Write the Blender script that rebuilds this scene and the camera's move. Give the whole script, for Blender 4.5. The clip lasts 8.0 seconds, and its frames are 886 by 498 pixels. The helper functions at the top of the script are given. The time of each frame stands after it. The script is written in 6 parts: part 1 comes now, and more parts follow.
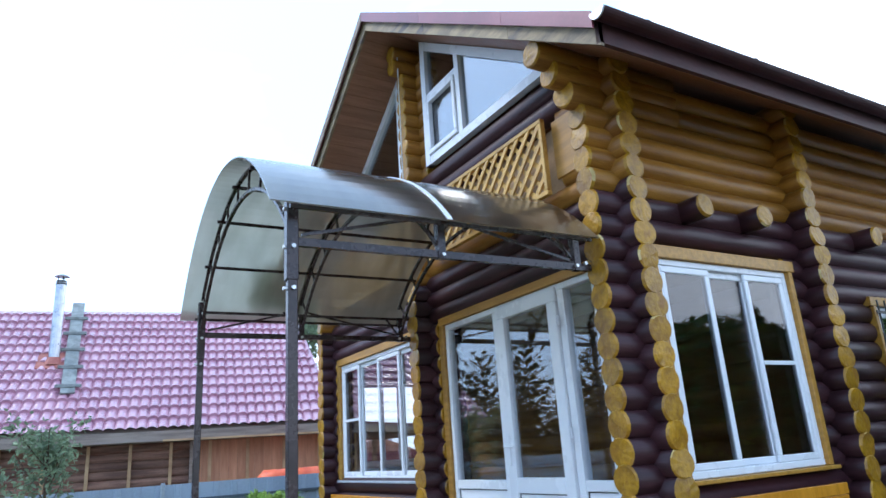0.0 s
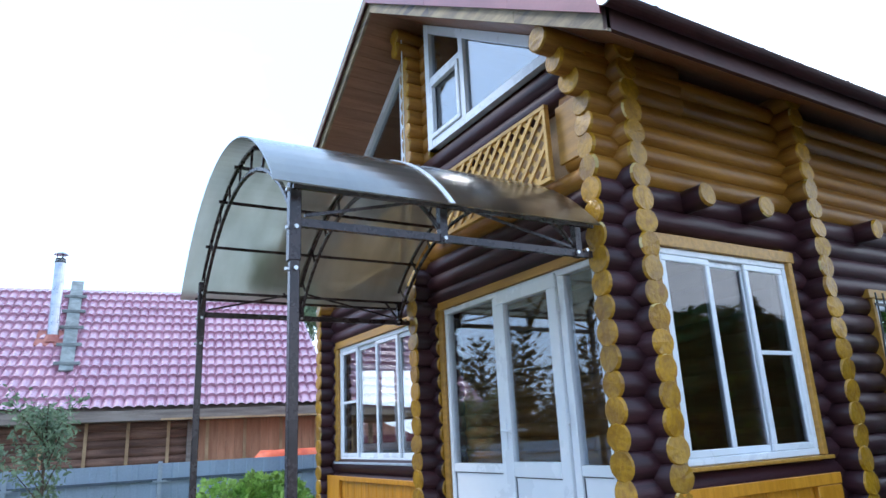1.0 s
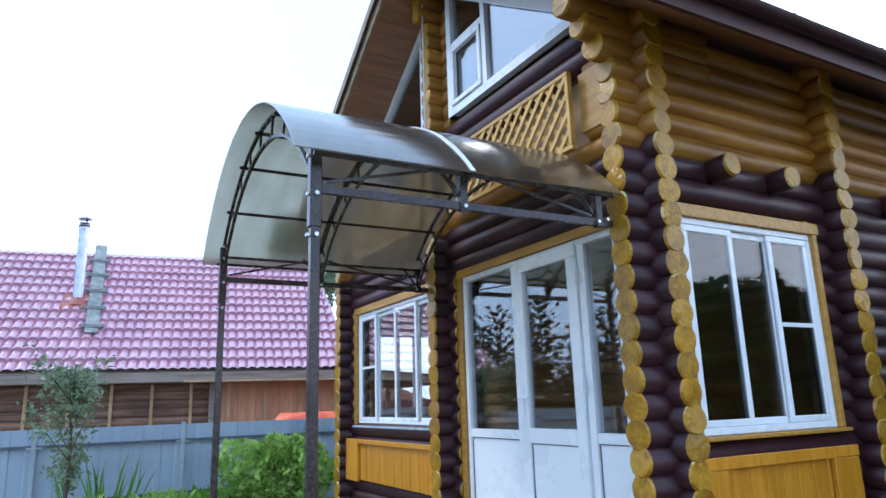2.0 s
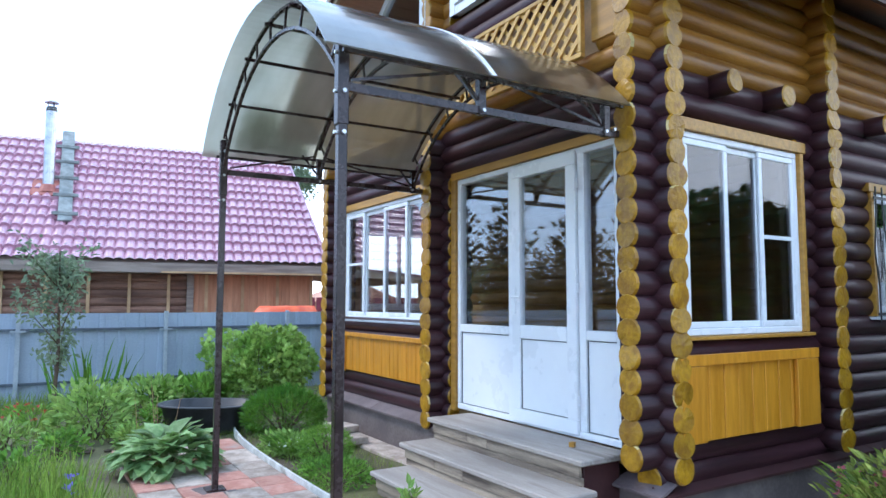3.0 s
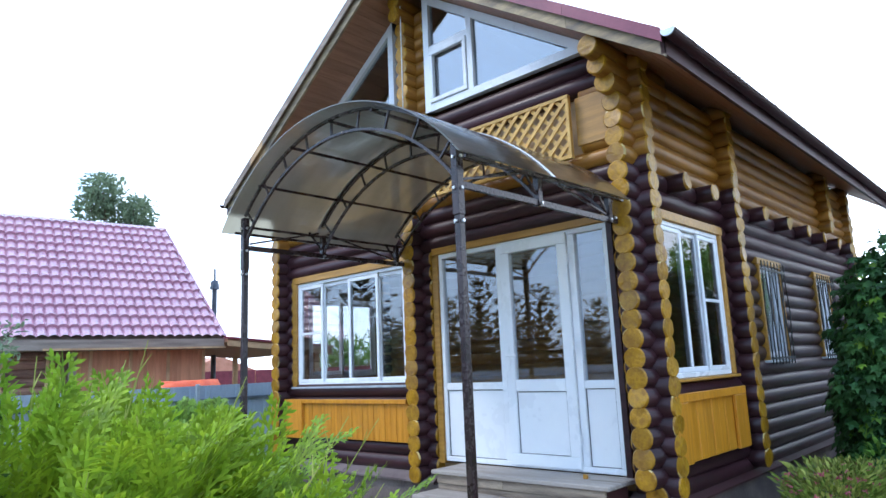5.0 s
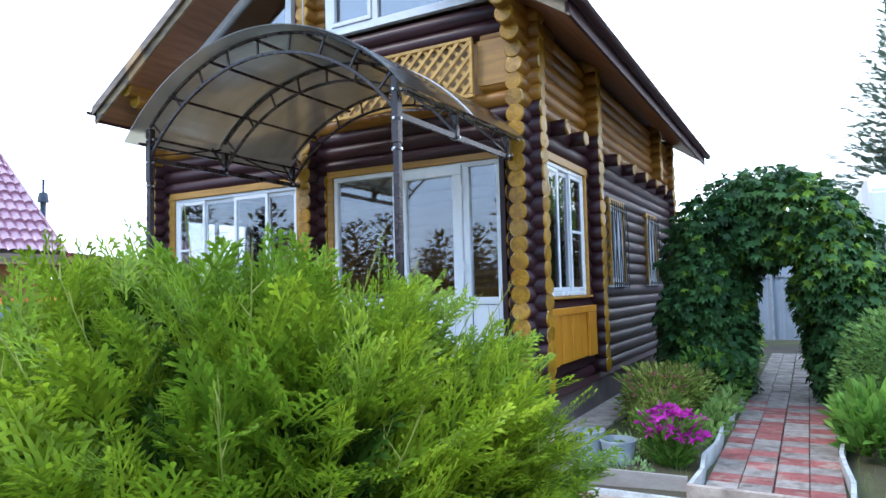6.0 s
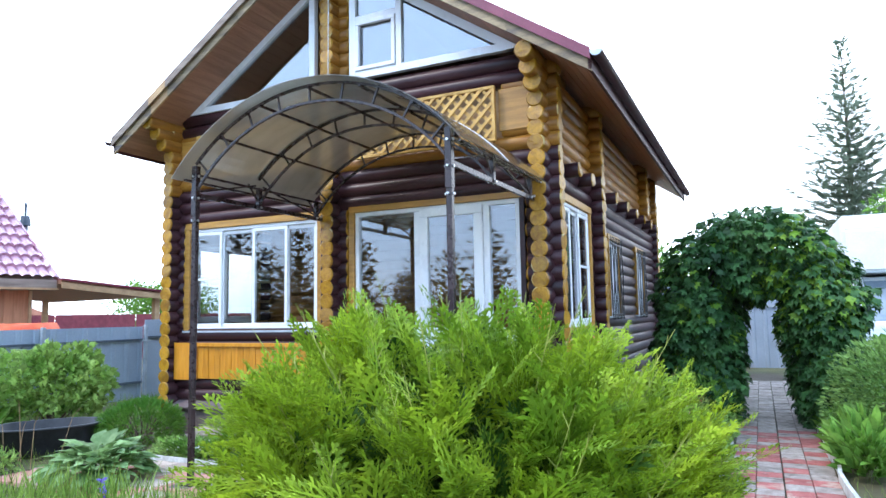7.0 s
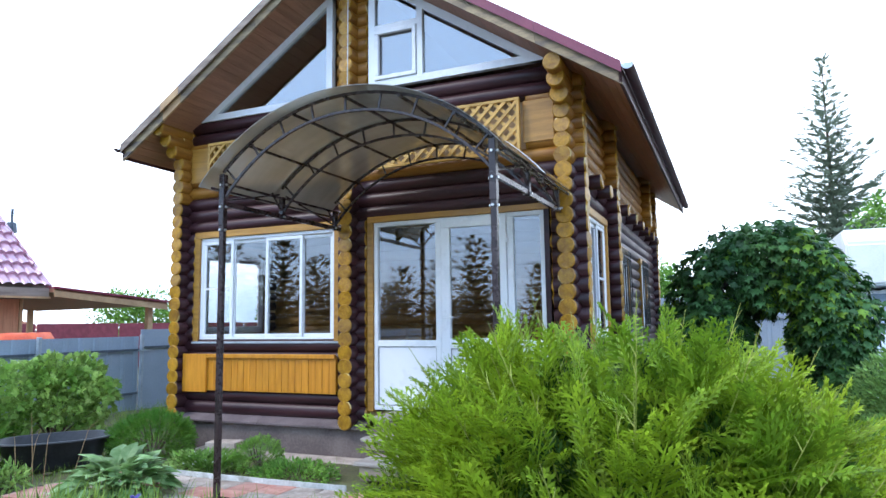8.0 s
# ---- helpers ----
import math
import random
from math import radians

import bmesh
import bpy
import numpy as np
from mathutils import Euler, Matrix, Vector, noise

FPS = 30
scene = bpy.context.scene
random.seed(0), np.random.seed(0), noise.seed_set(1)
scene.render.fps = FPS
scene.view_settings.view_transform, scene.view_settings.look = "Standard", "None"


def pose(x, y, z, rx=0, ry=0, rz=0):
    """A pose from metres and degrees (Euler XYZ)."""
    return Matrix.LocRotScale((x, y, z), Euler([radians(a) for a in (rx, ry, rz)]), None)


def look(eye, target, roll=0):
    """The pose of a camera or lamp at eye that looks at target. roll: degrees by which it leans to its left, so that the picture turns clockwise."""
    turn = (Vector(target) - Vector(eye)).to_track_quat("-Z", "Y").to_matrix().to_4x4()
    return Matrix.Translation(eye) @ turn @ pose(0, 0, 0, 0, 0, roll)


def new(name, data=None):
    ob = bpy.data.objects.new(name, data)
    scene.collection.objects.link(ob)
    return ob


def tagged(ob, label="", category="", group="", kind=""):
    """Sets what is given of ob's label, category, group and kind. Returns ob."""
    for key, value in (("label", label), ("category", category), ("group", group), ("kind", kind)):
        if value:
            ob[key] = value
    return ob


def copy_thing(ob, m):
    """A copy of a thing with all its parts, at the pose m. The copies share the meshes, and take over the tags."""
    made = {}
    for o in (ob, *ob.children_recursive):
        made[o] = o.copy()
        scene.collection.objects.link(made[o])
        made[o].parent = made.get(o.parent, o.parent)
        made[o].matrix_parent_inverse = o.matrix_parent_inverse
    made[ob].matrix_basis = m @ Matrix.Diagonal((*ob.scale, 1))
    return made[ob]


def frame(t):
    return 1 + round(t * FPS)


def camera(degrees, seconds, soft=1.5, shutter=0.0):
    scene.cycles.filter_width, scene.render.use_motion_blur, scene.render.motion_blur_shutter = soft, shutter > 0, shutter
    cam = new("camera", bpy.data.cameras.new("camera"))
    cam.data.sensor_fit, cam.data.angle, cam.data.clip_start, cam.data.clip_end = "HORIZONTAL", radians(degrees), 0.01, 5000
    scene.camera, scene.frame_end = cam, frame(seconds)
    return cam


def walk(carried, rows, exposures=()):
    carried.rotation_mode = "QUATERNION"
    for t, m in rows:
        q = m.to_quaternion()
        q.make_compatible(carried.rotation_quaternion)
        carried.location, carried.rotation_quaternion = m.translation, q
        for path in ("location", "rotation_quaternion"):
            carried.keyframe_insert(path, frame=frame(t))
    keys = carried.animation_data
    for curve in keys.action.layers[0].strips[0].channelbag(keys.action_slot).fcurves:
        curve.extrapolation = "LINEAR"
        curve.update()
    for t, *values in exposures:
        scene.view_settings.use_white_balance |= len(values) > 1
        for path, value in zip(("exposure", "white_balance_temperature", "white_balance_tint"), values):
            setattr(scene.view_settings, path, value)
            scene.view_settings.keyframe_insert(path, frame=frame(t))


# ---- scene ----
cam = camera(67.2, 8.0)
PATH = [
    (0, (2.911, -3.129, 1.561), (1.267, -2.148, 2.139), -3.9),
    (0.5, (2.902, -3.133, 1.556), (1.255, -2.147, 2.116), -3.3),
    (1, (2.902, -3.144, 1.55), (1.248, -2.156, 2.087), -2.8),
    (1.5, (2.9, -3.152, 1.552), (1.237, -2.166, 2.064), -2.6),
    (1.7, (2.904, -3.148, 1.555), (1.237, -2.164, 2.056), -2.5),
    (2.8, (2.876, -3.337, 1.51), (1.111, -2.414, 1.688), 0.6),
    (3, (2.886, -3.471, 1.517), (1.196, -2.413, 1.675), 0.1),
    (3.5, (2.783, -3.775, 1.515), (1.252, -2.496, 1.664), -0.5),
    (4, (2.678, -4.202, 1.537), (1.173, -2.907, 1.781), -1.5),
    (4.2, (2.681, -4.407, 1.523), (1.214, -3.078, 1.808), -1.8),
    (5.3, (2.43, -5.445, 1.431), (1.118, -3.974, 1.77), -2.0),
    (5.5, (2.416, -5.6, 1.395), (1.121, -4.102, 1.673), -1.4),
    (6, (2.255, -5.98, 1.388), (1.298, -4.228, 1.511), -1.4),
    (6.5, (2.098, -6.27, 1.437), (1.281, -4.448, 1.553), -2.7),
    (7, (1.878, -6.634, 1.463), (1.028, -4.834, 1.658), -1.0),
    (7.5, (1.573, -6.758, 1.461), (0.747, -4.949, 1.674), -1.3),
    (8, (1.408, -6.802, 1.492), (0.623, -4.977, 1.714), -0.8),
]
walk(cam, [(t, look(eye, target, roll)) for t, eye, target, roll in PATH],
     exposures=((0, .03, 6150, 11), (1.7, .03, 6150, 11), (3, .27, 6200, 11.5), (3.5, .6, 6250, 12), (4, .75, 6250, 12), (5.5, -.05, 6200, 11), (6, .13, 6250, 12), (6.5, .56, 6350, 12), (7, .56, 6350, 12), (7.5, .38, 6350, 12), (8, .25, 6300, 12)))

# ---- world and light ----
world = bpy.data.worlds.new("overcast_sky")
scene.world = world
world.use_nodes = True
wn, wl = world.node_tree.nodes, world.node_tree.links
wn.clear()
w_out, w_bg = wn.new("ShaderNodeOutputWorld"), wn.new("ShaderNodeBackground")
w_sky, w_mix = wn.new("ShaderNodeTexSky"), wn.new("ShaderNodeMix")
w_noise, w_map, w_co = wn.new("ShaderNodeTexNoise"), wn.new("ShaderNodeMapping"), wn.new("ShaderNodeTexCoord")
w_ramp = wn.new("ShaderNodeValToRGB")
w_sky.sky_type, w_sky.sun_disc = "NISHITA", False
SUN_ELEV, SUN_TURN = radians(48), radians(225)
w_sky.sun_elevation, w_sky.sun_rotation = SUN_ELEV, SUN_TURN
w_mix.data_type = "RGBA"
w_map.inputs["Scale"].default_value = (1.0, 1.0, 2.6)
w_noise.inputs["Scale"].default_value, w_noise.inputs["Detail"].default_value = 1.7, 5.0
w_ramp.color_ramp.elements[0].position, w_ramp.color_ramp.elements[1].position = 0.42, 0.62
w_ramp.color_ramp.elements[0].color = (0.12, 0.12, 0.12, 1)
wl.new(w_co.outputs["Generated"], w_map.inputs["Vector"])
wl.new(w_map.outputs["Vector"], w_noise.inputs["Vector"])
w_sep, w_add = wn.new("ShaderNodeSeparateXYZ"), wn.new("ShaderNodeMath")
w_add.operation = "MULTIPLY_ADD"
w_add.inputs[1].default_value = 0.16        # the cloud is thicker to the north
wl.new(w_co.outputs["Generated"], w_sep.inputs["Vector"])
wl.new(w_sep.outputs["Y"], w_add.inputs[0])
wl.new(w_noise.outputs["Fac"], w_add.inputs[2])
w_low = wn.new("ShaderNodeMath")
w_low.operation = "MULTIPLY_ADD"
w_low.inputs[1].default_value = -0.22       # and thicker towards the horizon
wl.new(w_sep.outputs["Z"], w_low.inputs[0])
wl.new(w_add.outputs[0], w_low.inputs[2])
w_up = wn.new("ShaderNodeMath")
w_up.inputs[1].default_value = -0.01
wl.new(w_low.outputs[0], w_up.inputs[0])
wl.new(w_up.outputs[0], w_ramp.inputs["Fac"])
wl.new(w_ramp.outputs["Color"], w_mix.inputs["Factor"])
w_thin = wn.new("ShaderNodeMix")            # thin blue-grey cloud over the clear sky
w_thin.data_type = "RGBA"
w_thin.inputs["Factor"].default_value = 0.75
w_thin.inputs["B"].default_value = (4.4, 7.0, 10.8, 1)
wl.new(w_sky.outputs["Color"], w_thin.inputs["A"])
wl.new(w_thin.outputs["Result"], w_mix.inputs["A"])
w_mix.inputs["B"].default_value = (10.6, 11.9, 13.6, 1)      # cloud cover
wl.new(w_mix.outputs["Result"], w_bg.inputs["Color"])
w_bg.inputs["Strength"].default_value = 0.218
wl.new(w_bg.outputs["Background"], w_out.inputs["Surface"])

sun_data = bpy.data.lights.new("sun", "SUN")
sun_data.energy, sun_data.angle, sun_data.color = 1.5, radians(14), (1.0, 0.96, 0.9)
sun = new("sun", sun_data)
sun.matrix_world = look((-10, -10, 16), (0, 0, 1))


# ---- materials ----
def mat(name, c1, c2, scale=6.0, rough=0.6, bump=0.0, stretch=(1, 1, 1), metal=0.0, detail=6.0, fine=40.0,
        piece=0.0, island=0.0, stain=None, coat=0.0, bdist=0.01, rvar=0.1, spec=0.5, lo=0.35, hi=0.65):
    """A surface of two colours in coarse and fine noise, with bump, tone per piece and a third colour in blotches."""
    m = bpy.data.materials.new(name)
    m.use_nodes = True
    n, l = m.node_tree.nodes, m.node_tree.links
    p = n["Principled BSDF"]
    co, mp = n.new("ShaderNodeTexCoord"), n.new("ShaderNodeMapping")
    mp.inputs["Scale"].default_value = stretch
    info = n.new("ShaderNodeObjectInfo")
    add = n.new("ShaderNodeVectorMath")
    add.operation = "MULTIPLY_ADD"
    l.new(info.outputs["Random"], add.inputs[0])
    add.inputs[1].default_value = (37.0, 23.0, 51.0)
    l.new(co.outputs["Object"], add.inputs[2])
    l.new(add.outputs[0], mp.inputs["Vector"])
    a, b = n.new("ShaderNodeTexNoise"), n.new("ShaderNodeTexNoise")
    a.inputs["Scale"].default_value, a.inputs["Detail"].default_value = scale, detail
    b.inputs["Scale"].default_value, b.inputs["Detail"].default_value = fine, 4.0
    l.new(mp.outputs["Vector"], a.inputs["Vector"])
    l.new(mp.outputs["Vector"], b.inputs["Vector"])
    s = n.new("ShaderNodeMath")
    s.operation = "MULTIPLY_ADD"
    l.new(b.outputs["Fac"], s.inputs[0])
    s.inputs[1].default_value = 0.45
    sub = n.new("ShaderNodeMath")
    sub.operation = "MULTIPLY_ADD"
    l.new(a.outputs["Fac"], sub.inputs[0])
    sub.inputs[1].default_value, sub.inputs[2].default_value = 1.0, -0.225
    l.new(sub.outputs[0], s.inputs[2])
    r = n.new("ShaderNodeValToRGB")
    r.color_ramp.elements[0].position, r.color_ramp.elements[1].position = lo, hi
    r.color_ramp.elements[0].color, r.color_ramp.elements[1].color = (*c1, 1), (*c2, 1)
    l.new(s.outputs[0], r.inputs["Fac"])
    col = r.outputs["Color"]
    if stain:
        st, sr, mx = n.new("ShaderNodeTexNoise"), n.new("ShaderNodeValToRGB"), n.new("ShaderNodeMix")
        st.inputs["Scale"].default_value, st.inputs["Detail"].default_value = stain[1], 5.0
        l.new(mp.outputs["Vector"], st.inputs["Vector"])
        sr.color_ramp.elements[0].position, sr.color_ramp.elements[1].position = stain[2], stain[2] + 0.12
        l.new(st.outputs["Fac"], sr.inputs["Fac"])
        mx.data_type = "RGBA"
        l.new(sr.outputs["Color"], mx.inputs["Factor"])
        l.new(col, mx.inputs["A"])
        mx.inputs["B"].default_value = (*stain[0], 1)
        col = mx.outputs["Result"]
    if piece or island:
        h, k = n.new("ShaderNodeHueSaturation"), n.new("ShaderNodeMapRange")
        src = info.outputs["Random"]
        if island:
            src = n.new("ShaderNodeNewGeometry").outputs["Random Per Island"]
        l.new(src, k.inputs["Value"])
        v = piece or island
        k.inputs["To Min"].default_value, k.inputs["To Max"].default_value = 1 - v, 1 + v
        l.new(k.outputs["Result"], h.inputs["Value"])
        l.new(col, h.inputs["Color"])
        col = h.outputs["Color"]
    l.new(col, p.inputs["Base Color"])
    rr = n.new("ShaderNodeMapRange")
    l.new(s.outputs[0], rr.inputs["Value"])
    rr.inputs["To Min"].default_value, rr.inputs["To Max"].default_value = max(rough - rvar, 0.02), min(rough + rvar, 1)
    l.new(rr.outputs["Result"], p.inputs["Roughness"])
    p.inputs["Metallic"].default_value = metal
    p.inputs["Coat Weight"].default_value = coat
    p.inputs["Coat Roughness"].default_value = 0.15
    p.inputs["Specular IOR Level"].default_value = spec
    if bump:
        bp = n.new("ShaderNodeBump")
        bp.inputs["Strength"].default_value, bp.inputs["Distance"].default_value = bump, bdist
        l.new(s.outputs[0], bp.inputs["Height"])
        l.new(bp.outputs["Normal"], p.inputs["Normal"])
    return m


def leaf_mat(name, c1, c2, vary=0.35, rough=0.5, thin=0.3, scale=3.0):
    m = mat(name, c1, c2, scale=scale, rough=rough, fine=30, island=vary, spec=0.25)
    n, l = m.node_tree.nodes, m.node_tree.links
    p, out = n["Principled BSDF"], n["Material Output"]
    tr, mx = n.new("ShaderNodeBsdfTranslucent"), n.new("ShaderNodeMixShader")
    l.new(p.inputs["Base Color"].links[0].from_socket, tr.inputs["Color"])
    mx.inputs["Fac"].default_value = thin
    l.new(p.outputs["BSDF"], mx.inputs[1])
    l.new(tr.outputs["BSDF"], mx.inputs[2])
    l.new(mx.outputs["Shader"], out.inputs["Surface"])
    return m


M_DARK = mat("dark_stained_log", (0.027, 0.009, 0.0112), (0.058, 0.0203, 0.0238), scale=3, rough=0.4, bump=0.25, stretch=(0.35, 4, 4), piece=0.22, coat=0.04, spec=0.3)
M_GOLD = mat("golden_log", (0.21, 0.082, 0.011), (0.37, 0.162, 0.023), scale=3, rough=0.38, bump=0.25, stretch=(0.35, 4, 4), piece=0.15, coat=0.04, spec=0.3, stain=((0.22, 0.08, 0.012), 2.5, 0.6))
M_INNER = mat("inner_golden_log", (0.27, 0.12, 0.025), (0.42, 0.2, 0.04), scale=3, rough=0.5, bump=0.25, stretch=(0.35, 4, 4), piece=0.15, spec=0.3)
M_CHIP = mat("bare_pale_wood", (0.46, 0.32, 0.1), (0.62, 0.47, 0.2), scale=9, rough=0.5, bump=0.4, piece=0.15)
M_END = mat("yellow_log_end", (0.265, 0.118, 0.0045), (0.47, 0.24, 0.009), scale=9, rough=0.4, bump=0.9, piece=0.2, spec=0.45, coat=0.14, stain=((0.3, 0.13, 0.01), 9, 0.58))
M_TRIM = mat("ochre_trim_board", (0.36, 0.17, 0.022), (0.5, 0.25, 0.04), scale=4, rough=0.45, bump=0.2, stretch=(0.5, 6, 6), piece=0.1, coat=0.15)
M_PANEL = mat("orange_panel_board", (0.52, 0.195, 0.008), (0.66, 0.275, 0.02), scale=4, rough=0.4, bump=0.2, stretch=(6, 6, 0.6), piece=0.08, coat=0.2)
M_LATT = mat("lattice_lath", (0.46, 0.25, 0.05), (0.62, 0.36, 0.09), scale=5, rough=0.5, bump=0.2, piece=0.12)
M_WHITE = mat("white_pvc", (0.8, 0.81, 0.835), (0.83, 0.84, 0.86), scale=2, rough=0.28, rvar=0.05, fine=12)
M_GREYPVC = mat("grey_seal", (0.1, 0.1, 0.11), (0.16, 0.16, 0.17), rough=0.5)
M_STEEL = mat("brown_painted_steel", (0.022, 0.012, 0.012), (0.045, 0.026, 0.026), scale=7, rough=0.27, bump=0.1, spec=0.5)
M_ZINC = mat("zinc_bolt", (0.5, 0.5, 0.5), (0.7, 0.7, 0.7), rough=0.35, metal=0.9)
M_SOFFIT = mat("brown_soffit_board", (0.3, 0.14, 0.08), (0.4, 0.195, 0.115), scale=4, rough=0.5, bump=0.15, stretch=(5, 0.5, 5), piece=0.1)
M_BARGE = mat("weathered_barge_board", (0.2, 0.15, 0.1), (0.42, 0.31, 0.18), scale=3, rough=0.65, bump=0.3, stretch=(0.6, 4, 4), piece=0.15, stain=((0.14, 0.11, 0.1), 2.2, 0.55))
M_ROOF = mat("burgundy_roof_sheet", (0.19, 0.03, 0.055), (0.25, 0.045, 0.075), scale=2, rough=0.33, spec=0.6)
M_NROOF = mat("pink_red_metal_tile", (0.42, 0.185, 0.255), (0.53, 0.26, 0.33), scale=1.5, rough=0.28, spec=1.0, rvar=0.08, coat=0.8)
M_GUTTER = mat("brown_gutter", (0.05, 0.018, 0.018), (0.07, 0.026, 0.026), rough=0.5, spec=0.3)
M_CONC = mat("plinth_concrete", (0.12, 0.09, 0.082), (0.2, 0.155, 0.14), scale=2.5, rough=0.85, bump=0.4, stain=((0.12, 0.095, 0.09), 1.6, 0.55))
M_FLASH = mat("brown_plinth_board", (0.12, 0.085, 0.085), (0.2, 0.15, 0.145), scale=3, rough=0.6, bump=0.2, piece=0.1)
M_STEP = mat("grey_weathered_step_board", (0.32, 0.27, 0.235), (0.44, 0.385, 0.34), scale=2, rough=0.75, bump=0.2, stretch=(0.6, 4, 4), piece=0.08, stain=((0.24, 0.195, 0.165), 2.0, 0.6))
M_STEPD = mat("step_riser_board", (0.2, 0.15, 0.11), (0.38, 0.3, 0.22), scale=3, rough=0.8, bump=0.35, stretch=(0.6, 6, 6), piece=0.18, stain=((0.11, 0.08, 0.06), 2.0, 0.55))
M_GREYP = mat("trodden_grey_paver", (0.27, 0.215, 0.18), (0.43, 0.36, 0.315), scale=7, rough=0.88, bump=0.5, piece=0.18, stain=((0.19, 0.15, 0.12), 5, 0.56))
M_RED = mat("red_paver", (0.29, 0.075, 0.065), (0.43, 0.14, 0.12), scale=7, rough=0.85, bump=0.5, piece=0.2, stain=((0.4, 0.27, 0.21), 5, 0.54))
M_PALERED = mat("faded_red_paver", (0.42, 0.175, 0.13), (0.54, 0.28, 0.215), scale=9, rough=0.87, bump=0.4, piece=0.15, stain=((0.42, 0.33, 0.28), 3, 0.58))
M_GREY = mat("grey_paver", (0.36, 0.275, 0.22), (0.56, 0.455, 0.38), scale=7, rough=0.88, bump=0.5, piece=0.18, stain=((0.24, 0.185, 0.145), 5, 0.58))
M_KERB = mat("white_kerb", (0.45, 0.45, 0.42), (0.68, 0.68, 0.66), scale=6, rough=0.8, bump=0.3, piece=0.08, stain=((0.3, 0.28, 0.24), 4, 0.62))
M_SOIL = mat("garden_ground", (0.075, 0.075, 0.034), (0.14, 0.135, 0.055), scale=1.2, rough=0.95, bump=0.7, fine=25, bdist=0.03, stain=((0.1, 0.075, 0.05), 0.7, 0.47))
M_EARTH = mat("dug_soil", (0.05, 0.035, 0.024), (0.1, 0.075, 0.05), scale=8, rough=0.95, bump=0.8)
M_FENCE = mat("blue_grey_fence_sheet", (0.28, 0.335, 0.405), (0.35, 0.415, 0.5), scale=1.2, rough=0.45, piece=0.05)
M_FRAIL = mat("fence_rail", (0.06, 0.08, 0.1), (0.1, 0.12, 0.15), rough=0.5)
M_FPOST = mat("grey_fence_post", (0.3, 0.34, 0.38), (0.42, 0.46, 0.5), rough=0.5)
M_OLDLOG = mat("weathered_old_log", (0.14, 0.068, 0.046), (0.31, 0.17, 0.115), scale=3, rough=0.8, bump=0.4, stretch=(0.4, 5, 5), piece=0.25)
M_SHEATH = mat("orange_board_wall", (0.44, 0.195, 0.1), (0.56, 0.27, 0.145), scale=3, rough=0.7, piece=0.1, stretch=(5, 5, 0.6))
M_BATTEN = mat("pale_batten", (0.4, 0.24, 0.12), (0.55, 0.36, 0.19), scale=4, rough=0.7, piece=0.1)
M_FASCIA = mat("grey_fascia_board", (0.2, 0.15, 0.12), (0.34, 0.27, 0.22), scale=3, rough=0.75, bump=0.2, stretch=(0.5, 5, 5))
M_METAL = mat("stainless_flue", (0.36, 0.38, 0.42), (0.52, 0.54, 0.58), scale=6, rough=0.3, metal=0.9)
M_ALU = mat("weathered_ladder_board", (0.17, 0.18, 0.17), (0.3, 0.32, 0.3), scale=6, rough=0.7)
M_RUST = mat("red_flashing", (0.33, 0.09, 0.07), (0.45, 0.16, 0.12), scale=6, rough=0.7)
M_BLACK = mat("black_plastic_tub", (0.012, 0.012, 0.014), (0.03, 0.03, 0.035), rough=0.4, bump=0.1)
M_WATER = mat("dark_water", (0.012, 0.015, 0.012), (0.02, 0.024, 0.018), rough=0.05, rvar=0.02)
M_IRON = mat("wrought_iron", (0.02, 0.02, 0.02), (0.04, 0.035, 0.03), rough=0.5)
M_BLIND = mat("white_blind", (0.6, 0.62, 0.64), (0.74, 0.75, 0.77), rough=0.7)
M_ROOM = mat("room_wall", (0.32, 0.2, 0.1), (0.42, 0.28, 0.15), rough=0.8)
M_DARKROOM = mat("room_dark_wood", (0.1, 0.05, 0.03), (0.15, 0.08, 0.05), rough=0.8)
M_BARK = mat("bark", (0.07, 0.045, 0.03), (0.14, 0.095, 0.065), scale=10, rough=0.9, bump=0.7)
M_TWIG = mat("pale_young_shoot", (0.26, 0.3, 0.05), (0.42, 0.42, 0.1), scale=10, rough=0.8)
M_TRUCK = mat("white_truck_paint", (0.74, 0.75, 0.77), (0.82, 0.83, 0.85), scale=1, rough=0.3, rvar=0.05)
M_TARP = mat("white_truck_awning", (0.7, 0.72, 0.74), (0.8, 0.81, 0.82), scale=2, rough=0.6, bump=0.1)
M_REDFENCE = mat("dark_red_far_fence", (0.18, 0.02, 0.035), (0.26, 0.035, 0.055), rough=0.5)
M_ORANGE = mat("orange_tarpaulin", (0.7, 0.08, 0.02), (0.85, 0.14, 0.04), rough=0.5)
M_PINKBED = mat("pale_orange_roof", (0.6, 0.25, 0.14), (0.7, 0.32, 0.2), rough=0.6)
M_MAGENTA = leaf_mat("magenta_petal", (0.62, 0.03, 0.42), (0.78, 0.07, 0.55), vary=0.2)
M_REDFL = leaf_mat("red_petal", (0.5, 0.05, 0.04), (0.65, 0.12, 0.1), vary=0.2)
M_VIOLET = leaf_mat("violet_petal", (0.2, 0.14, 0.6), (0.32, 0.25, 0.75), vary=0.2)
M_WHITEFL = leaf_mat("white_petal", (0.75, 0.75, 0.72), (0.85, 0.85, 0.82), vary=0.1)
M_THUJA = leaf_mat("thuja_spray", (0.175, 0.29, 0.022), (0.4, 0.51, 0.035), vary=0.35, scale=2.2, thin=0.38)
# old foliage, with the shade between the sprays painted into its colour
M_THUJA_OLD_SHADED = leaf_mat("thuja_old_shaded_spray", (0.026, 0.075, 0.012), (0.1, 0.18, 0.018), vary=0.4, scale=2.2)
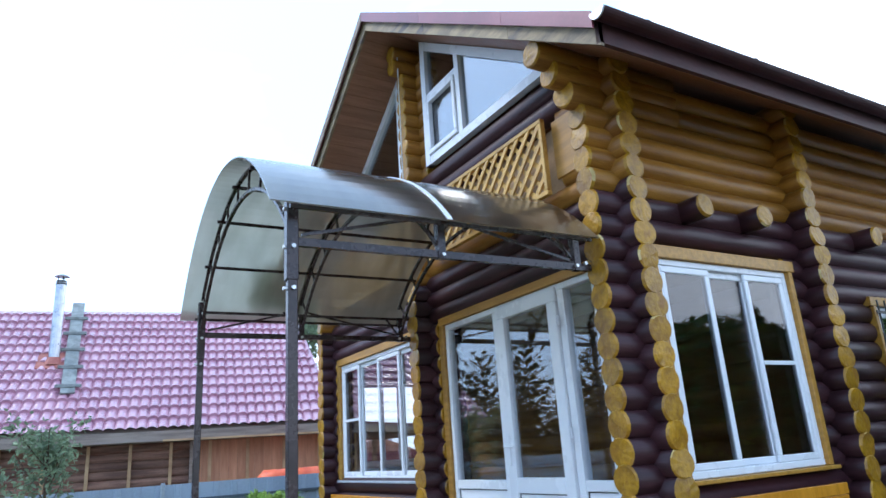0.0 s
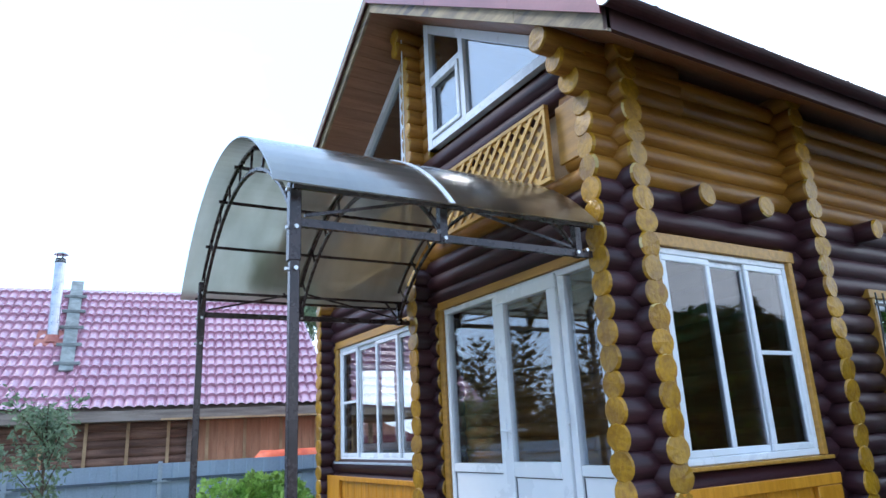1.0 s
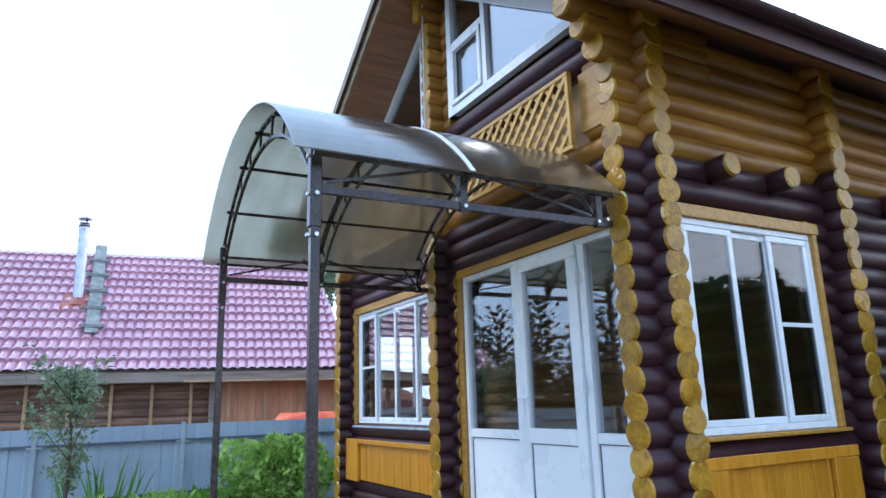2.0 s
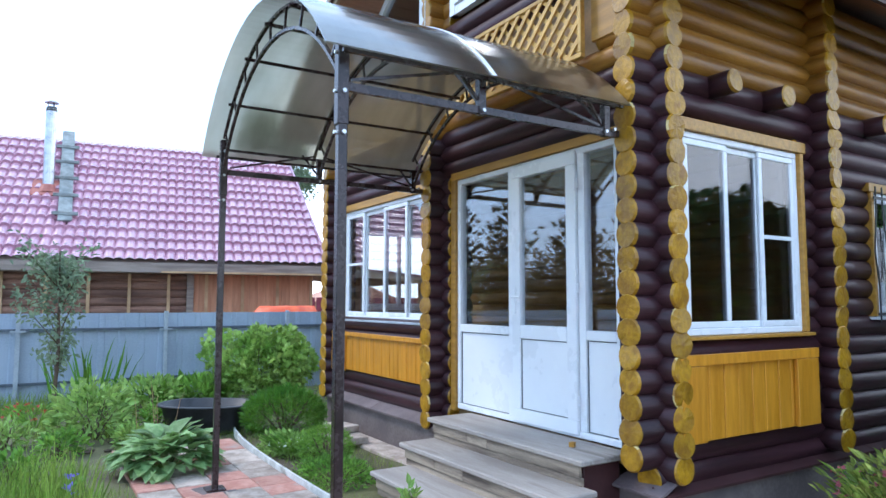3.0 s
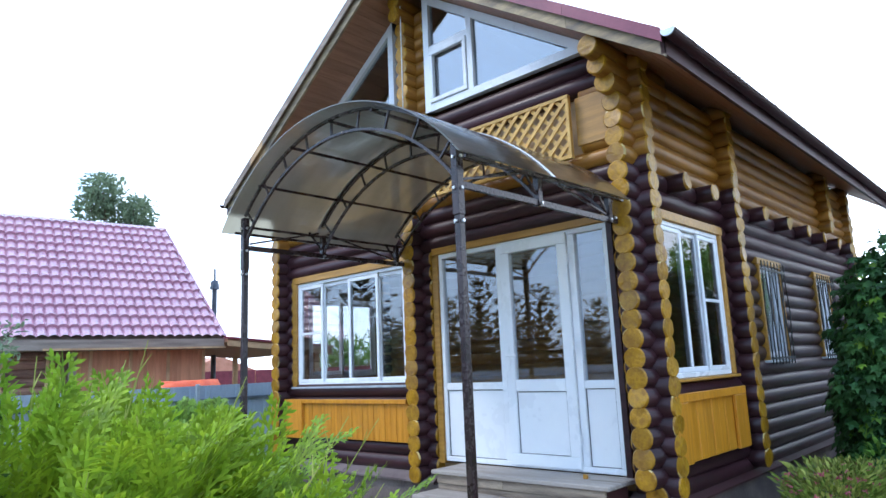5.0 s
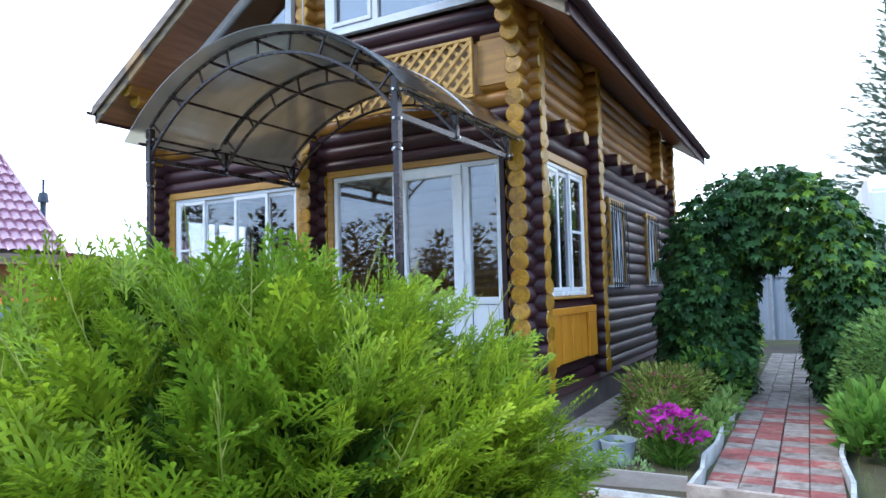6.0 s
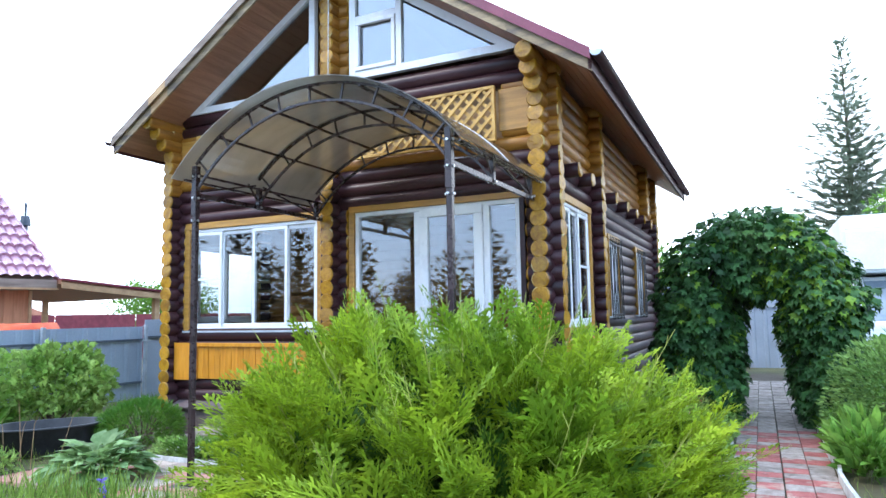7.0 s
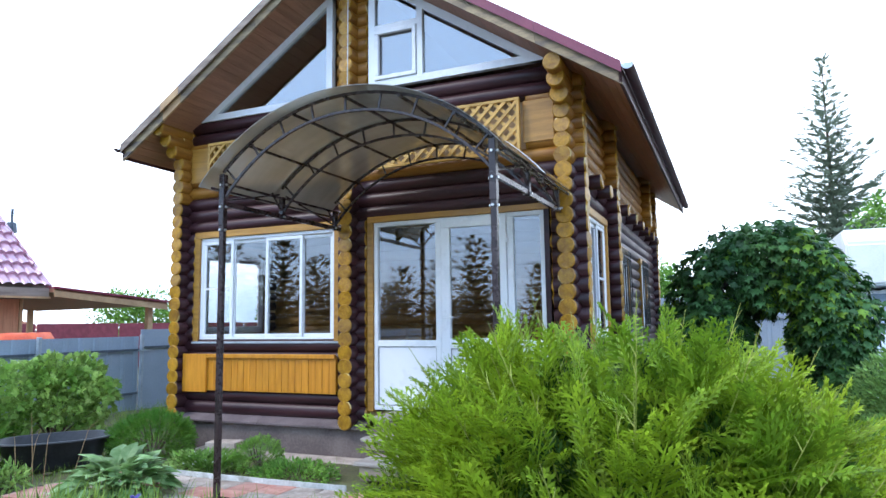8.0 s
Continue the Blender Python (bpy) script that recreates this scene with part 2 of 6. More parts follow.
M_DOG = leaf_mat("dogwood_leaf", (0.13, 0.25, 0.06), (0.24, 0.38, 0.1), vary=0.35)
M_DOGL = leaf_mat("currant_leaf", (0.16, 0.3, 0.05), (0.36, 0.5, 0.13), vary=0.4)
M_GLOBE = leaf_mat("globe_thuja_leaf", (0.07, 0.2, 0.025), (0.15, 0.3, 0.04), vary=0.35)
M_VINE = leaf_mat("vine_leaf", (0.028, 0.085, 0.026), (0.07, 0.165, 0.045), vary=0.45, rough=0.5, thin=0.22)
M_VINEL = leaf_mat("young_vine_leaf", (0.1, 0.22, 0.02), (0.2, 0.34, 0.04), vary=0.3)
M_BUSH = leaf_mat("bush_leaf", (0.11, 0.25, 0.04), (0.24, 0.42, 0.07), vary=0.4)
M_LIGHTLEAF = leaf_mat("pale_bush_leaf", (0.2, 0.34, 0.08), (0.36, 0.5, 0.14), vary=0.35)
M_HOSTA = leaf_mat("hosta_leaf", (0.17, 0.31, 0.1), (0.36, 0.5, 0.22), vary=0.3)
M_GRASS = leaf_mat("grass_blade", (0.14, 0.25, 0.035), (0.3, 0.4, 0.08), vary=0.45)
M_BARB = leaf_mat("spirea_leaf", (0.17, 0.26, 0.04), (0.42, 0.42, 0.1), vary=0.5)
M_PINKFL = leaf_mat("faded_pink_flower", (0.45, 0.09, 0.12), (0.58, 0.17, 0.2), vary=0.3)
# needles paled and greyed: haze and sky glare are painted into the colour
M_HAZY_FIR = leaf_mat("hazed_fir_needles", (0.17, 0.22, 0.16), (0.29, 0.35, 0.25), vary=0.3, thin=0.45)
M_PINE = leaf_mat("pine_needles", (0.03, 0.04, 0.034), (0.058, 0.072, 0.054), vary=0.35, thin=0.15)
# birch leaf greyed with painted distance haze; the apple tree shares the colour
M_HAZY_LEAF = leaf_mat("hazed_grey_leaf", (0.15, 0.21, 0.13), (0.26, 0.33, 0.2), vary=0.3, thin=0.4)
M_TREE = leaf_mat("tree_leaf", (0.1, 0.17, 0.08), (0.18, 0.27, 0.12), vary=0.3)


def glass(name, tint=(0.9, 0.93, 0.95), head_on=0.1):
    """A window pane: clear, with the gloss of two coated sheets that grows towards a flat angle."""
    m = bpy.data.materials.new(name)
    m.use_nodes = True
    n, l = m.node_tree.nodes, m.node_tree.links
    n.clear()
    out, mx, lw = n.new("ShaderNodeOutputMaterial"), n.new("ShaderNodeMixShader"), n.new("ShaderNodeLayerWeight")
    tr, gl = n.new("ShaderNodeBsdfTransparent"), n.new("ShaderNodeBsdfGlossy")
    pw, sc = n.new("ShaderNodeMath"), n.new("ShaderNodeMapRange")
    tr.inputs["Color"].default_value = (*tint, 1)
    gl.inputs["Roughness"].default_value = 0.0
    lw.inputs["Blend"].default_value = 0.5
    pw.operation = "POWER"
    pw.inputs[1].default_value = 4.0
    l.new(lw.outputs["Facing"], pw.inputs[0])
    l.new(pw.outputs[0], sc.inputs["Value"])
    sc.inputs["To Min"].default_value = head_on
    l.new(sc.outputs["Result"], mx.inputs["Fac"])
    l.new(tr.outputs["BSDF"], mx.inputs[1])
    l.new(gl.outputs["BSDF"], mx.inputs[2])
    l.new(mx.outputs["Shader"], out.inputs["Surface"])
    return m


M_GLASS = glass("window_glass", (0.9, 0.92, 0.94), 0.14)
# side window: the darkness of the room is put into the grey tint
M_DIMGLASS = glass("dim_room_glass", (0.6, 0.6, 0.63), 0.08)
# gable panes: the blue of the reflected sky is put into the tint
M_SKYGLASS = glass("sky_tinted_gable_glass", (0.62, 0.7, 0.78), 0.3)


def polycarbonate():
    """Bronze twin-wall sheet: clouded, lets sky light through, with a glossy skin that grows towards a flat angle."""
    m = bpy.data.materials.new("bronze_polycarbonate")
    m.use_nodes = True
    n, l = m.node_tree.nodes, m.node_tree.links
    n.clear()
    out, co, mp, w = n.new("ShaderNodeOutputMaterial"), n.new("ShaderNodeTexCoord"), n.new("ShaderNodeMapping"), n.new("ShaderNodeTexNoise")
    mp.inputs["Scale"].default_value = (1.0, 3.0, 1.0)
    w.inputs["Scale"].default_value, w.inputs["Detail"].default_value = 2.4, 6
    l.new(co.outputs["Object"], mp.inputs["Vector"])
    l.new(mp.outputs["Vector"], w.inputs["Vector"])

    def ramp(c1, c2):
        r = n.new("ShaderNodeValToRGB")
        r.color_ramp.elements[0].position, r.color_ramp.elements[1].position = 0.32, 0.68
        r.color_ramp.elements[0].color, r.color_ramp.elements[1].color = (*c1, 1), (*c2, 1)
        l.new(w.outputs["Fac"], r.inputs["Fac"])
        return r.outputs["Color"]
    di, tr, cl, gl = n.new("ShaderNodeBsdfDiffuse"), n.new("ShaderNodeBsdfTranslucent"), n.new("ShaderNodeBsdfRefraction"), n.new("ShaderNodeBsdfGlossy")
    l.new(ramp((0.035, 0.03, 0.026), (0.06, 0.052, 0.045)), di.inputs["Color"])
    l.new(ramp((0.4, 0.375, 0.31), (0.52, 0.49, 0.42)), tr.inputs["Color"])
    l.new(ramp((0.78, 0.74, 0.63), (0.9, 0.86, 0.75)), cl.inputs["Color"])
    cl.inputs["Roughness"].default_value, cl.inputs["IOR"].default_value = 0.31, 1.05
    gl.inputs["Roughness"].default_value = 0.17
    a, b, c, lw = n.new("ShaderNodeMixShader"), n.new("ShaderNodeMixShader"), n.new("ShaderNodeMixShader"), n.new("ShaderNodeLayerWeight")
    pw, sc = n.new("ShaderNodeMath"), n.new("ShaderNodeMapRange")
    a.inputs["Fac"].default_value, b.inputs["Fac"].default_value = 0.32, 0.6
    lw.inputs["Blend"].default_value = 0.5
    pw.operation = "POWER"
    pw.inputs[1].default_value = 2.6
    l.new(lw.outputs["Facing"], pw.inputs[0])
    l.new(pw.outputs[0], sc.inputs["Value"])
    sc.inputs["To Min"].default_value, sc.inputs["To Max"].default_value = 0.07, 0.9
    l.new(di.outputs["BSDF"], a.inputs[1])
    l.new(tr.outputs["BSDF"], a.inputs[2])
    l.new(a.outputs["Shader"], b.inputs[1])
    l.new(cl.outputs["BSDF"], b.inputs[2])
    l.new(sc.outputs["Result"], c.inputs["Fac"])
    l.new(b.outputs["Shader"], c.inputs[1])
    l.new(gl.outputs["BSDF"], c.inputs[2])
    l.new(c.outputs["Shader"], out.inputs["Surface"])
    return m


M_POLY = polycarbonate()


# ---- small tools ----
def thing(name, label="", category="", group="", kind="", at=(0, 0, 0)):
    ob = new(name)
    ob.location = at
    return tagged(ob, label, category, group, kind)


def as_mesh(name, bm, mats):
    me = bpy.data.meshes.new(name)
    bm.to_mesh(me)
    bm.free()
    for m in mats if isinstance(mats, (list, tuple)) else (mats,):
        me.materials.append(m)
    return me


def part(name, bm, mats, parent=None, label="", m=None, smooth=False):
    me = bm if isinstance(bm, bpy.types.Mesh) else as_mesh(name, bm, mats)
    if smooth:
        for f in me.polygons:
            f.use_smooth = True
    ob = new(name, me)
    if parent:
        ob.parent = parent
    if m is not None:
        ob.matrix_basis = m
    return tagged(ob, label)


def box(bm, x0, x1, y0, y1, z0, z1, bevel=0.0, m=None, idx=0):
    r = bmesh.ops.create_cube(bm, size=1.0)
    t = Matrix.Translation(((x0 + x1) / 2, (y0 + y1) / 2, (z0 + z1) / 2)) @ Matrix.Diagonal((abs(x1 - x0), abs(y1 - y0), abs(z1 - z0), 1))
    bmesh.ops.transform(bm, matrix=t, verts=r["verts"])
    vs = r["verts"]
    if bevel:
        es = {e for v in vs for e in v.link_edges}
        g = bmesh.ops.bevel(bm, geom=list(es), offset=bevel, segments=1, affect="EDGES")
        vs = list({v for f in g["faces"] for v in f.verts} | {v for v in vs if v.is_valid})
    if m is not None:
        bmesh.ops.transform(bm, matrix=m, verts=vs)
    if idx:
        for f in {f for v in vs for f in v.link_faces}:
            f.material_index = idx
    return vs


def bar(bm, p0, p1, w, h=None, up=(0, 0, 1)):
    """A square bar from p0 to p1."""
    p0, p1 = Vector(p0), Vector(p1)
    h = h or w
    d = (p1 - p0)
    n = d.normalized()
    s = n.cross(Vector(up))
    if s.length < 1e-4:
        s = Vector((1, 0, 0))
    s.normalize()
    u = s.cross(n)
    m = Matrix((( *n, 0), (*s, 0), (*u, 0), (0, 0, 0, 1))).transposed()
    m = Matrix.Translation((p0 + p1) / 2) @ m
    box(bm, -d.length / 2, d.length / 2, -w / 2, w / 2, -h / 2, h / 2, m=m)


def rod(bm, p0, p1, r, seg=8, r2=None):
    p0, p1 = Vector(p0), Vector(p1)
    d = p1 - p0
    q = d.to_track_quat("Z", "Y").to_matrix().to_4x4()
    bmesh.ops.create_cone(bm, cap_ends=True, segments=seg, radius1=r, radius2=r if r2 is None else r2, depth=d.length,
                          matrix=Matrix.Translation((p0 + p1) / 2) @ q)


def prism(bm, pts, axis, a0, a1):
    """A flat polygon pushed along an axis: pts are pairs in the two other axes."""
    def place(p, a):
        return {"x": (a, p[0], p[1]), "y": (p[0], a, p[1]), "z": (p[0], p[1], a)}[axis]
    v0 = [bm.verts.new(place(p, a0)) for p in pts]
    v1 = [bm.verts.new(place(p, a1)) for p in pts]
    k = len(pts)
    bm.faces.new(v0[::-1])
    bm.faces.new(v1)
    for i in range(k):
        bm.faces.new((v0[i], v0[(i + 1) % k], v1[(i + 1) % k], v1[i]))
    bmesh.ops.recalc_face_normals(bm, faces=bm.faces[:])


def arc_strip(bm, cx, cz, r0, r1, a0, a1, y0, y1, n=24):
    """A curved bar in the xz plane, with depth along y."""
    rings = []
    for i in range(n + 1):
        a = a0 + (a1 - a0) * i / n
        c, s = math.cos(a), math.sin(a)
        rings.append([bm.verts.new((cx + r * c, y, cz + r * s)) for r, y in ((r0, y0), (r1, y0), (r1, y1), (r0, y1))])
    for p, q in zip(rings, rings[1:]):
        for j in range(4):
            bm.faces.new((p[j], p[(j + 1) % 4], q[(j + 1) % 4], q[j]))
    bm.faces.new(rings[0])
    bm.faces.new(rings[-1][::-1])
    bmesh.ops.recalc_face_normals(bm, faces=bm.faces[:])


# ---- the log house: walls ----
PITCH, RAD = 0.155, 0.093
X_R, X_M, X_L = -0.085, -2.68, -5.26           # walls that run to the back
Y_F, Y_P, Y_B = 0.047, 1.88, 7.2                # walls that run across
Z_F, Z_S = 0.475, 0.3975                        # first course, front and side
OUT_X, OUT_Y, OUT_P = 0.178, 0.27, 0.225                      # how far log ends stand out past the crossing wall
Z_GOLD = 3.13                                   # above this the logs are golden
RIDGE_X, RIDGE_Z, SLOPE = -2.58, 6.01, 0.67    # top of the roof


def log_mesh(length, r=RAD, seg=16, mats=(M_DARK, M_END, M_CHIP)):
    """A log along x from 0 to length; its sawn ends have a colour of their own."""
    bm = bmesh.new()
    n = max(2, int(length / 0.45) + 1)
    ph = random.random() * 6
    rings = []
    for i in range(n + 1):
        x = length * i / n
        k = r * (1 + 0.012 * math.sin(ph + 2.1 * x))
        rings.append([bm.verts.new((x, k * math.cos(2 * math.pi * j / seg), k * math.sin(2 * math.pi * j / seg))) for j in range(seg)])
    for p, q in zip(rings, rings[1:]):
        for j in range(seg):
            bm.faces.new((p[j], p[(j + 1) % seg], q[(j + 1) % seg], q[j])).smooth = True
    for ring, s, x in ((rings[0], -1, 0), (rings[-1], 1, length)):
        tilt, way = random.uniform(0.0, 0.013), random.uniform(0, 6.283)
        inner = [bm.verts.new((x + s * (0.012 + tilt * math.cos(6.283 * j / seg - way) + random.uniform(-0.002, 0.002)), v.co.y * 0.88, v.co.z * 0.88)) for j, v in enumerate(ring)]
        mid = bm.verts.new((x + s * 0.013, random.uniform(-0.006, 0.006), random.uniform(-0.006, 0.006)))
        chip, run = random.randrange(seg), random.choice((0, 0, 0, 2, 3, 3))
        for j in range(seg):
            k = (j + 1) % seg
            bare = (j - chip) % seg < run
            bm.faces.new((ring[j], ring[k], inner[k], inner[j])).material_index = 2 if bare else 1
            cap = bm.faces.new((inner[j], inner[k], mid))
            cap.material_index = 1
    bmesh.ops.recalc_face_normals(bm, faces=bm.faces[:])
    return as_mesh("log", bm, mats)


def log(parent, axis, a0, a1, other, z, gold=False, r=RAD, name="log", inside=False):
    me = log_mesh(a1 - a0, r * (1 + 0.03 * (random.random() - 0.5)), mats=(M_INNER if inside else M_GOLD if gold else M_DARK, M_END, M_CHIP))
    m = pose(a0, other, z, 0, 0, 0) if axis == "x" else pose(other, a0, z, 0, 0, 90)
    return part(name, me, None, parent, m=m)


def log_wall(parent, axis, a0, a1, other, z0, z1, openings=(), gold_from=Z_GOLD, always_gold=False):
    z = z0
    while z < z1:
        cuts = sorted((o[0], o[1]) for o in openings if o[2] - 0.05 < z < o[3] + 0.05)
        at = a0
        for c0, c1 in cuts + [(a1, None)]:
            if c0 - at > 0.08:
                log(parent, axis, at, c0, other, z, gold=always_gold or z > gold_from)
            at = c1
        z += PITCH


wall_front = thing("wall_front", "front wall of dark-stained round logs with yellow ends", kind="structure")
wall_right = thing("wall_right", "side wall of dark round logs, golden under the eaves", kind="structure")
wall_left = thing("wall_left", "far side wall of dark-stained round logs", kind="structure")
wall_middle = thing("wall_middle", "middle log wall whose yellow ends show on the front", kind="structure")
wall_partition = thing("wall_partition", "inner cross wall of golden logs", kind="structure")
wall_back = thing("wall_back", "back wall of dark-stained round logs", kind="structure")

WIN_L = (-5.09, -2.86, 1.31, 2.72)
DOOR = (-2.5, -0.27, 0.3, 2.74)
WIN_R = (0.15, 1.62, 1.3, 2.74)
BARS = ((2.6, 3.5, 1.3, 2.56), (4.85, 5.75, 1.3, 2.56))

log_wall(wall_front, "x", X_L - OUT_X, X_R + OUT_X, Y_F, Z_F, 3.3, (WIN_L, DOOR), gold_from=3.2)
# golden logs beside the lattice, two dark logs above it
for z in (3.42, 3.575, 3.73, 3.885):
    for a0, a1 in ((X_L - OUT_X, -4.72), (-2.95, -2.38), (-0.5, X_R + OUT_X)):
        log(wall_front, "x", a0, a1, Y_F, z, gold=True)
for z in (3.985, 4.15):
    for a0, a1 in ((X_L + 0.12, X_M - 0.1), (X_M + 0.1, X_R - 0.12)):
        log(wall_front, "x", a0, a1, Y_F - 0.03, z, r=0.088)
for z in (4.04, 4.195):
    for a0, a1 in ((X_L - 0.1, X_L + 0.1), (X_R - 0.1, X_R + OUT_X)):
        log(wall_front, "x", a0, a1, Y_F, z, gold=True)
z = 4.27
while z < 5.65:
    log(wall_front, "x", X_M - 0.2, X_M + 0.2, Y_F, z, gold=True)
    z += PITCH

side_open = [WIN_R] + [(b[0] + 0.06, b[1] - 0.06, b[2] + 0.08, b[3] - 0.06) for b in BARS]
log(wall_right, "y", -0.06, Y_B + OUT_Y, X_R, Z_S)
log_wall(wall_right, "y", -OUT_Y + Y_F, Y_B + OUT_Y, X_R, Z_S + PITCH, 4.0, side_open)
log_wall(wall_left, "y", -OUT_Y + Y_F + 0.04, Y_B + OUT_Y, X_L, Z_S, 4.0, ((0.22, 1.58, 1.3, 2.6),))
# the uppermost ends step out under the eaves
for far, z in ((0.09, 3.8), (0.2, 3.93), (0.33, 4.05)):
    for x in (X_R, X_L):
        log(wall_right if x == X_R else wall_left, "y", -OUT_Y + Y_F - far, 0.7, x, z, gold=True, r=RAD * 1.04)
z = Z_S
while z < 5.75:
    log(wall_middle, "y", -OUT_Y + Y_F + 0.04 - (0.1 if z > 5.45 else 0), 0.3, X_M, z, gold=z > Z_GOLD)
    z += PITCH
# cross walls: golden inside, dark ends outside
z = Z_F
while z < 4.1:
    log(wall_partition, "x", X_L + 0.1, X_R - 0.1, Y_P, z, inside=True)
    log(wall_right, "x", X_R, X_R + OUT_P, Y_P, z, gold=z > Z_GOLD)
    log(wall_left, "x", X_L - OUT_X, X_L, Y_P, z, gold=z > Z_GOLD)
    if z > Z_GOLD:
        log(wall_right, "x", X_R, X_R + OUT_P, 5.75, z, gold=True)
    log(wall_back, "x", X_L - OUT_X, X_R + OUT_X, Y_B, z, gold=z > Z_GOLD)
    z += PITCH
# floor joists that come through the side wall
for y in (0.6, 1.24, 2.72, 3.6, 4.42, 5.2, 6.0, 6.75):
    log(wall_right, "x", X_R, X_R + 0.24, y, 3.035, r=0.083, name="joist_end")

# solid backing behind the logs, with real openings
backing = thing("wall_lining", "inner timber lining of the log walls", kind="structure")


def lining(name, axis, a0, a1, t0, t1, z0, z1, holes, m):
    """A wall slab with rectangular openings, as one mesh."""
    bm = bmesh.new()
    xs = sorted({a0, a1, *[h[0] for h in holes], *[h[1] for h in holes]})
    for x0, x1 in zip(xs, xs[1:]):
        zs = [(z0, z1)]
        for h in holes:
            if h[0] <= x0 and h[1] >= x1:
                zs = [s for q in zs for s in ((q[0], min(q[1], h[2])), (max(q[0], h[3]), q[1])) if s[1] - s[0] > 0.01]
        for q0, q1 in zs:
            if axis == "x":
                box(bm, x0, x1, t0, t1, q0, q1)
            else:
                box(bm, t0, t1, x0, x1, q0, q1)
    part(name, bm, m, backing)


lining("front_lining", "x", X_L + 0.06, X_R - 0.06, Y_F + 0.03, Y_F + 0.07, 0.4, 4.0, ((-5.0, -2.95, 1.3, 2.66), (-2.43, -0.35, 0.5, 2.69)), M_ROOM)
lining("side_lining", "y", Y_F + 0.08, Y_B, X_R - 0.07, X_R - 0.03, 0.4, 4.0, ((0.2, 1.58, 1.3, 2.67), (2.7, 3.4, 1.4, 2.45), (4.95, 5.65, 1.4, 2.45)), M_ROOM)
lining("far_side_lining", "y", Y_F + 0.08, Y_B, X_L + 0.03, X_L + 0.07, 0.4, 4.0, ((0.3, 1.5, 1.4, 2.5),), M_ROOM)

floor = part("floor", bmesh.new(), M_DARKROOM)
bm = bmesh.new()
box(bm, X_L + 0.08, X_R - 0.08, Y_F + 0.1, Y_B - 0.1, 0.44, 0.5)
floor.data = as_mesh("floor", bm, M_DARKROOM)
tagged(floor, "brown timber floor inside the house", kind="structure")
bm = bmesh.new()
box(bm, X_L + 0.08, X_R - 0.08, Y_F + 0.1, Y_B - 0.1, 3.1, 3.2)
tagged(part("ceiling", bm, M_ROOM), "timber ceiling of the ground floor", kind="structure")

# plinth
plinth = thing("plinth", "grey-brown concrete plinth under the log walls", kind="structure")
bm = bmesh.new()
box(bm, X_L - 0.1, X_R + 0.1, Y_F - 0.13, Y_B + 0.1, -0.1, 0.31, bevel=0.012)
part("plinth_body", bm, M_CONC, plinth)
for a0, a1 in ((X_L - 0.16, -3.95), (-3.945, -2.45), (-0.32, X_R + 0.16)):
    bm = bmesh.new()
    prism(bm, [(Y_F - 0.2, 0.315), (Y_F - 0.2, 0.335), (Y_F - 0.02, 0.415), (Y_F - 0.02, 0.395)], "x", a0, a1)
    part("drip_board", bm, M_FLASH, plinth)
for a0, a1 in ((-0.1, 2.4), (2.405, 4.9), (4.905, 7.4)):
    bm = bmesh.new()
    prism(bm, [(X_R + 0.17, 0.312), (X_R + 0.17, 0.33), (X_R + 0.05, 0.365), (X_R + 0.05, 0.345)], "y", a0, a1)
    part("drip_board", bm, M_GUTTER, plinth)


# ---- windows and door ----
def frame_rect(bm, axis, a0, a1, z0, z1, t0, t1, w):
    """Four bars round a rectangle; t0, t1 is the depth."""
    for q in ((a0, a1, z0, z0 + w), (a0, a1, z1 - w, z1), (a0, a0 + w, z0 + w, z1 - w), (a1 - w, a1, z0 + w, z1 - w)):
        if axis == "x":
            box(bm, q[0], q[1], t0, t1, q[2], q[3], bevel=0.006)
        else:
            box(bm, t0, t1, q[0], q[1], q[2], q[3], bevel=0.006)


def slab(axis, a0, a1, t0, t1, z0, z1, bevel=0.004):
    bm = bmesh.new()
    if axis == "x":
        box(bm, a0, a1, t0, t1, z0, z1, bevel=bevel)
    else:
        box(bm, t0, t1, a0, a1, z0, z1, bevel=bevel)
    return bm


def pane(axis, a0, a1, z0, z1, t, parent):
    ob = part("pane", slab(axis, a0, a1, t - 0.006, t + 0.006, z0, z1, bevel=0), M_GLASS, parent)
    ob.visible_shadow = False
    return ob


def sash_window(name, axis, a0, a1, z0, z1, s, sashes, label):
    """A sliding window: s is -1 where outside lies towards the smaller coordinate. sashes: (from, to, depth step, cross bar)."""
    w = thing(name, label, kind="structure")
    o = lambda d: -d * s  # depth d inwards
    bm = bmesh.new()
    t = sorted((o(0.0), o(0.07)))
    frame_rect(bm, axis, a0, a1, z0, z1, t[0], t[1], 0.045)
    part("window_frame", bm, M_WHITE, w)
    for b0, b1, d, cross in sashes:
        bm = bmesh.new()
        t = sorted((o(0.004 + d), o(0.03 + d)))
        frame_rect(bm, axis, b0, b1, z0 + 0.046, z1 - 0.046, t[0], t[1], 0.045)
        if cross:
            box(bm, *((b0 + 0.045, b1 - 0.045, t[0], t[1]) if axis == "x" else (t[0], t[1], b0 + 0.045, b1 - 0.045)), cross - 0.014, cross + 0.014)
        sash = part("sash", bm, M_WHITE, w)
        pane(axis, b0 + 0.04, b1 - 0.04, z0 + 0.085, z1 - 0.085, o(0.017 + d), sash)
    return w


LW = sash_window("window_1", "x", -5.005, -2.93, 1.305, 2.65, -1,
                 ((-4.96, -4.47, 0.0, 1.98), (-4.5, -3.92, 0.03, 0), (-3.96, -3.4, 0.0, 0), (-3.44, -2.975, 0.03, 0)),
                 "white sliding window of four sashes in the front wall")
